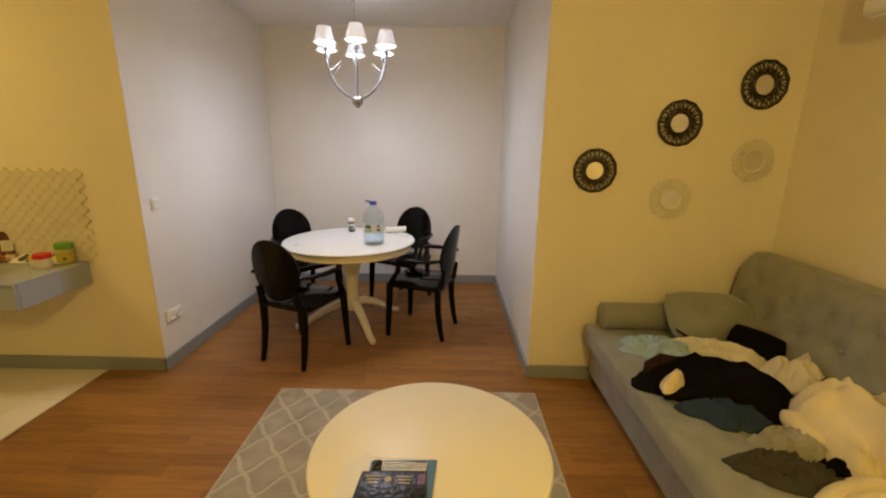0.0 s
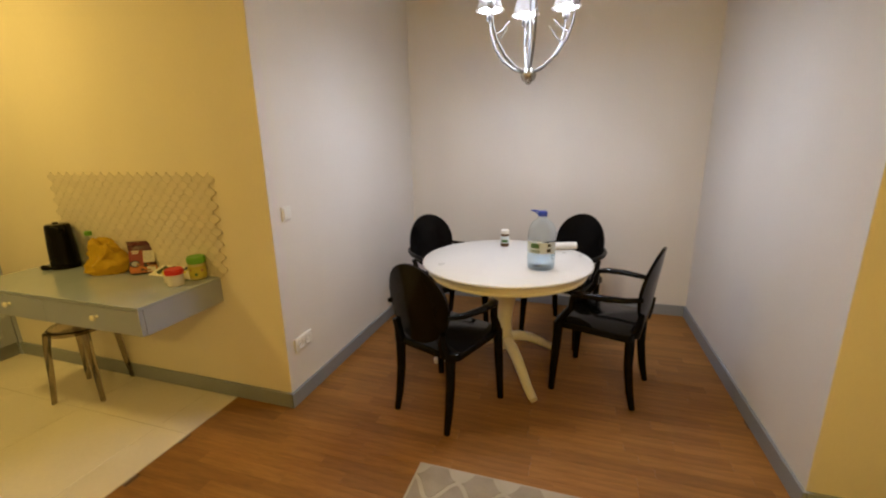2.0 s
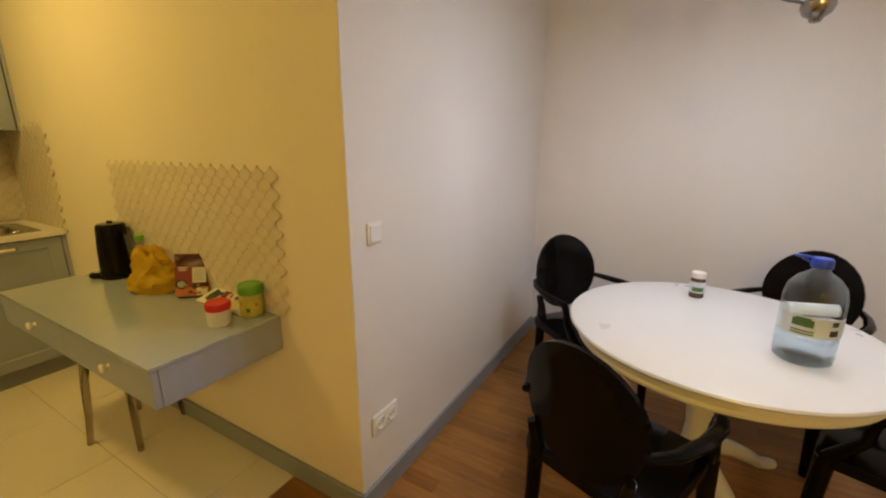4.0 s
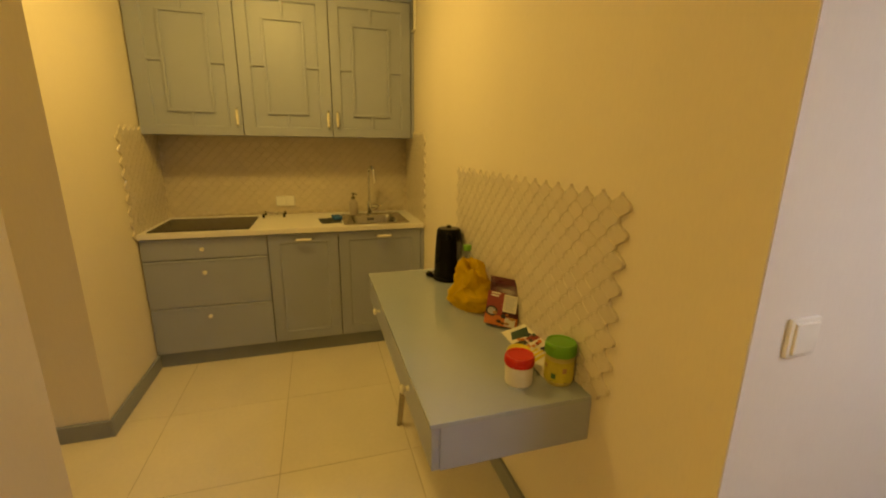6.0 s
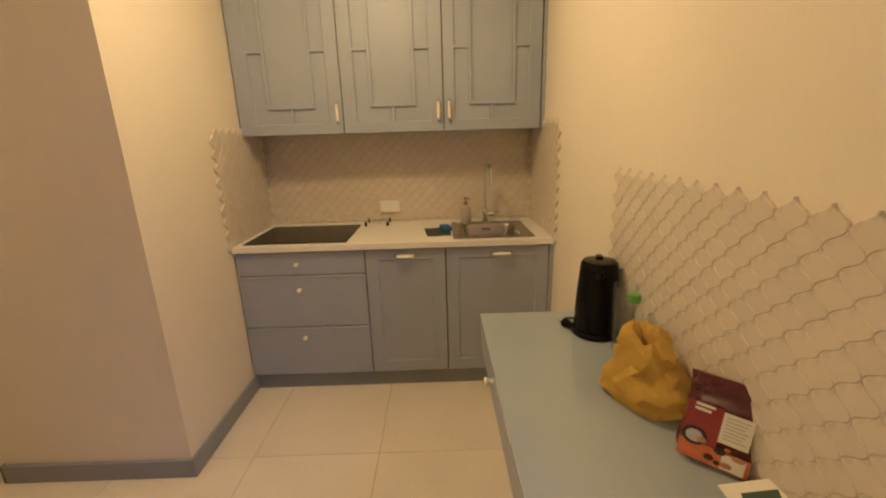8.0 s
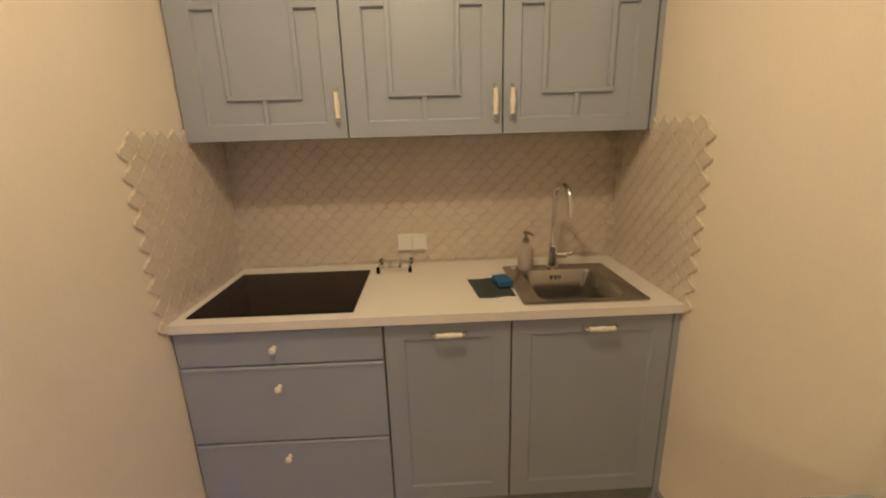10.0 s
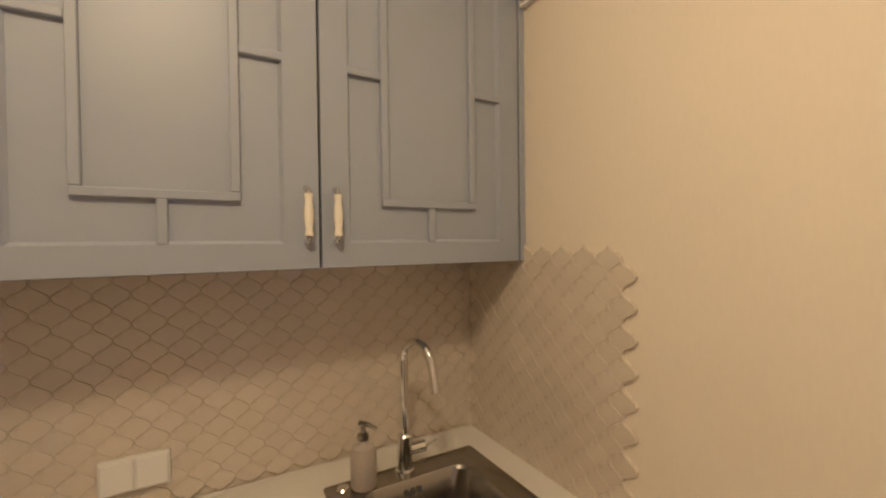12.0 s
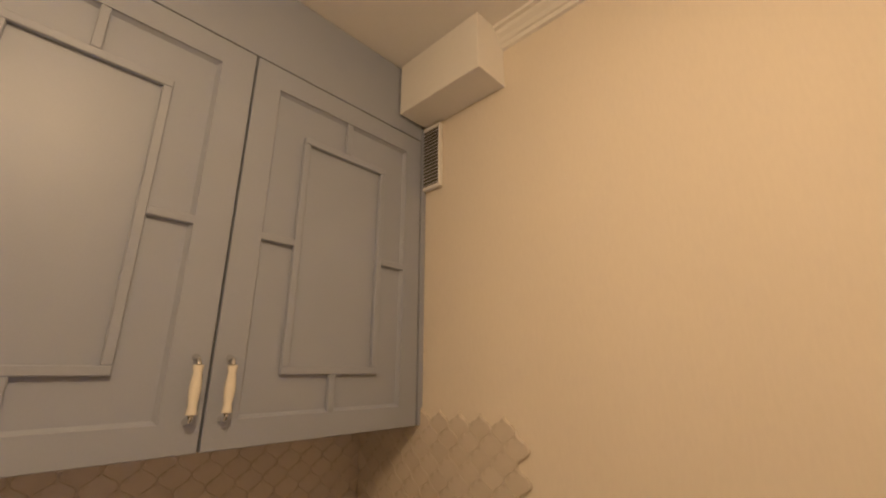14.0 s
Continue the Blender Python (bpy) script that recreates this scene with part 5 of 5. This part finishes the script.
for k in range(17):
    f = k / 16
    deep = 0.062 * (math.sin(math.pi * min(1.0, f * 0.62 + 0.38)) ** 0.7) if f < 0.85 else 0.062 * (1 - f) / 0.15 * 0.55 + 0.004
    wide = 0.066 + 0.006 * math.sin(f * 9)
    ring = []
    for i in range(28):
        a = 2 * math.pi * i / 28
        cz, sz = math.cos(a), math.sin(a)
        wob = 1 + (0.10 + 0.45 * max(0.0, f - 0.72)) * noise.noise((cz * 1.8, sz * 1.8, f * 6))
        ring.append(bm.verts.new((math.copysign(abs(cz) ** 0.5, cz) * wide * wob, math.copysign(abs(sz) ** 0.8, sz) * max(0.004, deep / 1.6) * wob, 0.215 * f)))
    rows.append(ring)
for a, b in zip(rows, rows[1:]):
    for i in range(28):
        bm.faces.new((a[i], a[(i + 1) % 28], b[(i + 1) % 28], b[i]))
bm.faces.new(rows[0][::-1]), bm.faces.new(rows[-1])
part("packet_film", bm, MAROON, snack, "", True)


def plate(x0, x1, z0, z1, y, thick=0.0012):
    return box(x0, x1, y - thick, y, z0, z1, 0.0004)


for nm, x0, x1, z0, z1, y, m, lab in (("print", -0.066, 0.066, 0.004, 0.050, -0.0405, PRINT_ORANGE, "orange printed band"), ("print", -0.064, 0.002, 0.050, 0.155, -0.0425, PRINT_RED, "red printed panel"), ("label", 0.002, 0.056, 0.072, 0.150, -0.0435, CARD, "cream text panel"),
                                   ("label", 0.016, 0.058, 0.008, 0.046, -0.0425, CARD, "cream code panel"), ("print", -0.050, -0.014, 0.146, 0.153, -0.0435, CARD, "white lettering bar"), ("print", -0.050, -0.020, 0.134, 0.141, -0.0435, CARD, "white lettering bar")):
    part(nm, plate(x0, x1, z0, z1, y), m, snack, lab)
for i in range(7):
    part("print", plate(0.008, 0.050 - 0.004 * (i % 3), 0.138 - 0.009 * i, 0.141 - 0.009 * i, -0.0448, 0.0006), GREY_PRINT, snack)
part("print", tube([(-0.040, -0.0425, 0.066), (-0.040, -0.045, 0.066)], 0.024, 24), DARK_BROWN, snack, "dark round picture")
part("print", tube([(-0.040, -0.045, 0.066), (-0.040, -0.0462, 0.066)], 0.016, 24), GREY_PRINT, snack)

rng = random.Random(5)
for i in range(9):
    px, pz = rng.uniform(-0.056, 0.050), rng.uniform(0.012, 0.064)
    part("picture", tube([(px, -0.0440, pz), (px, -0.0452 - 0.0003 * i, pz)], rng.uniform(0.006, 0.013), 9, rng.uniform(0.5, 0.9)), (DARK_BROWN, PRINT_ORANGE, PIC_TAN)[i % 3], snack)

fly = thing("leaflet", "white leaflet with food pictures lying tilted on the desk", "leaflet", at=pose(-2.596, 2.4185, DT + 0.0205, 24, 0, -1))
part("sheet", extruded([(-0.150, -0.048), (0.190, -0.048), (0.190, 0.052), (-0.124, 0.052)], 0.0, 0.003), CARD, fly)
PIC_GREEN = material("dark_green_print", (0.025, 0.06, 0.04), 0.4, vary=0.2, bump=0)
PIC_YELLOW = material("yellow_print", (0.76, 0.61, 0.04), 0.4, vary=0.15, bump=0)
PIC_NAVY = material("navy_print", (0.02, 0.03, 0.12), 0.4, vary=0.1, bump=0)
rng = random.Random(12)
for i in range(16):
    px, py = rng.uniform(-0.055, 0.02), rng.uniform(-0.040, 0.036)
    m = (DARK_BROWN, PRINT_RED, PRINT_ORANGE, PIC_GREEN)[i % 4]
    a0 = rng.uniform(0, 6)
    pts = [(px + rng.uniform(0.006, 0.014) * math.cos(a0 + k * 1.05), py + rng.uniform(0.005, 0.010) * math.sin(a0 + k * 1.05)) for k in range(6)]
    part("picture", extruded(pts, 0.0043 + 0.0002 * i, 0.0046 + 0.0002 * i), m, fly)
for i in range(5):
    part("picture", box(0.035 + 0.011 * i, 0.042 + 0.011 * i, -0.036 + 0.004 * i, 0.006 + 0.004 * i, 0.0043, 0.0050), CARD if i % 2 else PIC_YELLOW, fly)
for pts, m in (([(-0.118, -0.022), (-0.074, -0.038), (-0.050, 0.018), (-0.102, 0.038)], PIC_GREEN), ([(-0.050, -0.042), (-0.020, -0.040), (-0.012, 0.000), (-0.045, -0.006)], DARK_BROWN),
               ([(-0.045, 0.000), (-0.012, 0.004), (-0.006, 0.044), (-0.040, 0.036)], PRINT_RED), ([(-0.010, -0.040), (0.012, -0.034), (0.012, -0.006), (-0.006, -0.004)], PRINT_ORANGE),
               ([(0.040, 0.012), (0.085, 0.010), (0.090, 0.046), (0.050, 0.047)], PIC_NAVY), ([(0.030, -0.040), (0.090, -0.042), (0.086, 0.004), (0.036, 0.006)], PIC_YELLOW), ([(0.100, -0.030), (0.150, -0.028), (0.146, 0.014), (0.104, 0.010)], CARD)):
    part("picture", extruded(pts, 0.0032, 0.0042), m, fly)


def lidded_jar(name, label, place, r, h, body, lid, lid_h, print_m=None):
    j = thing(name, label, "jar", at=place)
    part("jar_body", lathe([(0.0, 0.0), (r * 0.94, 0.0), (r, 0.006), (r, h - lid_h - 0.006), (r * 0.94, h - lid_h), (0.0, h - lid_h)], 36), body, j, "", True)
    top = [(0.0, h - lid_h), (r * 1.03, h - lid_h), (r * 1.05, h - lid_h + 0.003), (r * 1.05, h - 0.006), (r * 0.98, h - 0.001), (r * 0.88, h - 0.002), (r * 0.84, h - 0.004), (0.0, h - 0.004)]
    cap = part("lid", lathe(top, 48), lid, j, "", True)
    for i in range(36):
        a = 2 * math.pi * i / 36
        part("rib", box(-0.0012, 0.0012, -0.0012, 0.0012, h - lid_h + 0.004, h - 0.008), lid, cap).matrix_basis = Matrix.Translation((r * 1.05 * math.cos(a), r * 1.05 * math.sin(a), 0)) @ Matrix.Rotation(a, 4, "Z")
    if print_m:
        lb = part("label", curved_patch(r + 0.0003, -220, 100, 0.012, h - lid_h - 0.014, 30), print_m[0], j, "printed label")
        for a0, a1, z0, z1, m in print_m[1]:
            part("print", curved_patch(r + 0.0012, a0, a1, z0, z1, 6), m, lb)
    return j


MILKY = material("milky_plastic", (0.66, 0.62, 0.58), 0.4, vary=0.06, bump=0)
RED = material("red_plastic", (0.62, 0.02, 0.012), 0.35, vary=0.05, bump=0)
LIME_CLEAR = material("cloudy_yellow_plastic", (0.55, 0.47, 0.12), 0.3, vary=0.1, bump=0, trans=0.25)
LIME = material("lime_yellow_label", (0.52, 0.45, 0.04), 0.4, vary=0.12, scale=20, bump=0)
lidded_jar("red_lid_jar", "milky white jar with a red lid on the desk", pose(-2.436, 2.290, DT), 0.041, 0.090, MILKY, RED, 0.030)
lidded_jar("green_lid_jar", "yellow printed jar with a green lid on the desk", pose(-2.412, 2.410, DT), 0.0428, 0.128, LIME_CLEAR, GREEN, 0.038,
           (LIME, ((-150, -136, 0.030, 0.042, LABEL_G), (-100, -82, 0.052, 0.062, PIC_TAN), (-62, -44, 0.024, 0.040, LABEL_G), (-20, -4, 0.045, 0.060, PIC_TAN), (-200, -186, 0.04, 0.06, LABEL_G), (-220, 100, 0.0125, 0.0155, LABEL_K))))
lidded_jar("yellow_lid_jar", "small jar with a yellow lid behind the red one", pose(-2.507, 2.326, DT), 0.036, 0.066, MILKY, PIC_YELLOW, 0.02)

# ---- lamps in the ceilings ----
def downlight(x, y, watts, dome=False, round_share=0.5, label="white round ceiling lamp out of view, lit warm"):
    d = thing("ceiling_lamp", label, "ceiling lamp")
    part("ring", lathe([(0.10, HIGH - 0.03), (0.13, HIGH - 0.03), (0.135, HIGH), (0.10, HIGH)], 32, (x, y, 0), True), PLASTIC_WHITE, d, "", True)
    part("diffuser", lathe([(0.0, HIGH - 0.02), (0.10, HIGH - 0.018), (0.10, HIGH - 0.014), (0.0, HIGH - 0.014)], 32, (x, y, 0)), WARM_GLOW, d, "lit warm diffuser", True)
    if dome:
        part("dome", lathe([(0.16, HIGH - 0.03), (0.15, HIGH - 0.07), (0.09, HIGH - 0.095), (0.0, HIGH - 0.10)], 36, (x, y, 0)), WARM_GLOW, d, "lit warm glass dome", True)
        bulb_lamp("warm_light", x, y, HIGH - 0.19, watts * round_share, WARM, 0.08)
        watts *= 0.64 * (1 - round_share)
    data = bpy.data.lights.new("warm_light", "AREA")
    data.shape, data.size, data.energy, data.color = "DISK", 0.2, watts, WARM
    new("warm_light", data).location = (x, y, HIGH - (0.115 if dome else 0.035))
    return d


downlight(-3.60, 1.48, 26, True, 0.57)
# Assumed living room lamp, unseen; added for the warm light round the sofa.
downlight(0.2, -0.7, 86, True, 0.85)
downlight(-3.15, -1.0, 7)


# ---- floor pieces ----
def floor_tiles():
    bm = box(-0.2985, 0.2985, -0.2985, 0.2985, -0.004, 0.0, 0.0012)
    whole = mesh_of("tile", bm, FLOOR_TILE)
    for i in range(-3, 5):
        for j in range(-6, 3):
            x0, x1 = -3.74 - 0.6 * i + 0.0015, -3.74 - 0.6 * i + 0.5985
            y0, y1 = 1.51 + 0.6 * j + 0.0015, 1.51 + 0.6 * j + 0.5985
            cx0, cx1, cy0, cy1 = max(x0, -4.898), min(x1, -2.323), max(y0, -1.999), min(y1, YW)
            if cx1 - cx0 < 0.02 or cy1 - cy0 < 0.02 or (cx0 < -4.0 and cx1 < -3.65 and -0.15 < cy0 and cy1 < 0.68):
                continue
            if (x0, x1, y0, y1) == (cx0, cx1, cy0, cy1):
                ob = new("tile", whole)
                ob.parent = tile_bed
                ob.location = ((x0 + x1) / 2, (y0 + y1) / 2, 0.0)
            else:
                part("tile", box(cx0, cx1, cy0, cy1, -0.004, 0.0, 0.0012), FLOOR_TILE, tile_bed)


def parquet():
    """Blocks of narrow strips that run across the room, in staggered rows; the nearest are pieces of their own."""
    L, W = 0.46, 0.0708
    rng = random.Random(5)
    whole = mesh_of("strip", box(-L / 2 + 0.0003, L / 2 - 0.0003, -W / 2 + 0.0003, W / 2 - 0.0003, -0.006, 0.0, 0.0005), WOOD)
    far, made = bmesh.new(), 0
    rows = int((YN + 2.6) / W) + 1
    for r in range(rows):
        y1 = YN - r * W
        y0 = y1 - W
        lo, hi = (-1.929, 0.50) if y0 > YW else (-2.317, 1.95)
        x = lo - rng.random() * L
        while x < hi:
            a, b = max(x, lo), min(x + L, hi)
            x += L
            if b - a < 0.03:
                continue
            near = 1.55 < y0 < 3.35 and -1.9 < a and b < 0.9
            if near and b - a > L - 0.001 and made < 300:
                ob = new("strip", whole)
                ob.parent = floor
                ob.location = ((a + b) / 2, (y0 + y1) / 2, 0.0)
                made += 1
            else:
                bm_box(far, a + 0.0003, b - 0.0003, y0 + 0.0003, y1 - 0.0003, -0.006, 0.0)
    ob = part("more_strips", far, WOOD, floor)
    ob["kind"] = "stuff"


floor_tiles()
parquet()
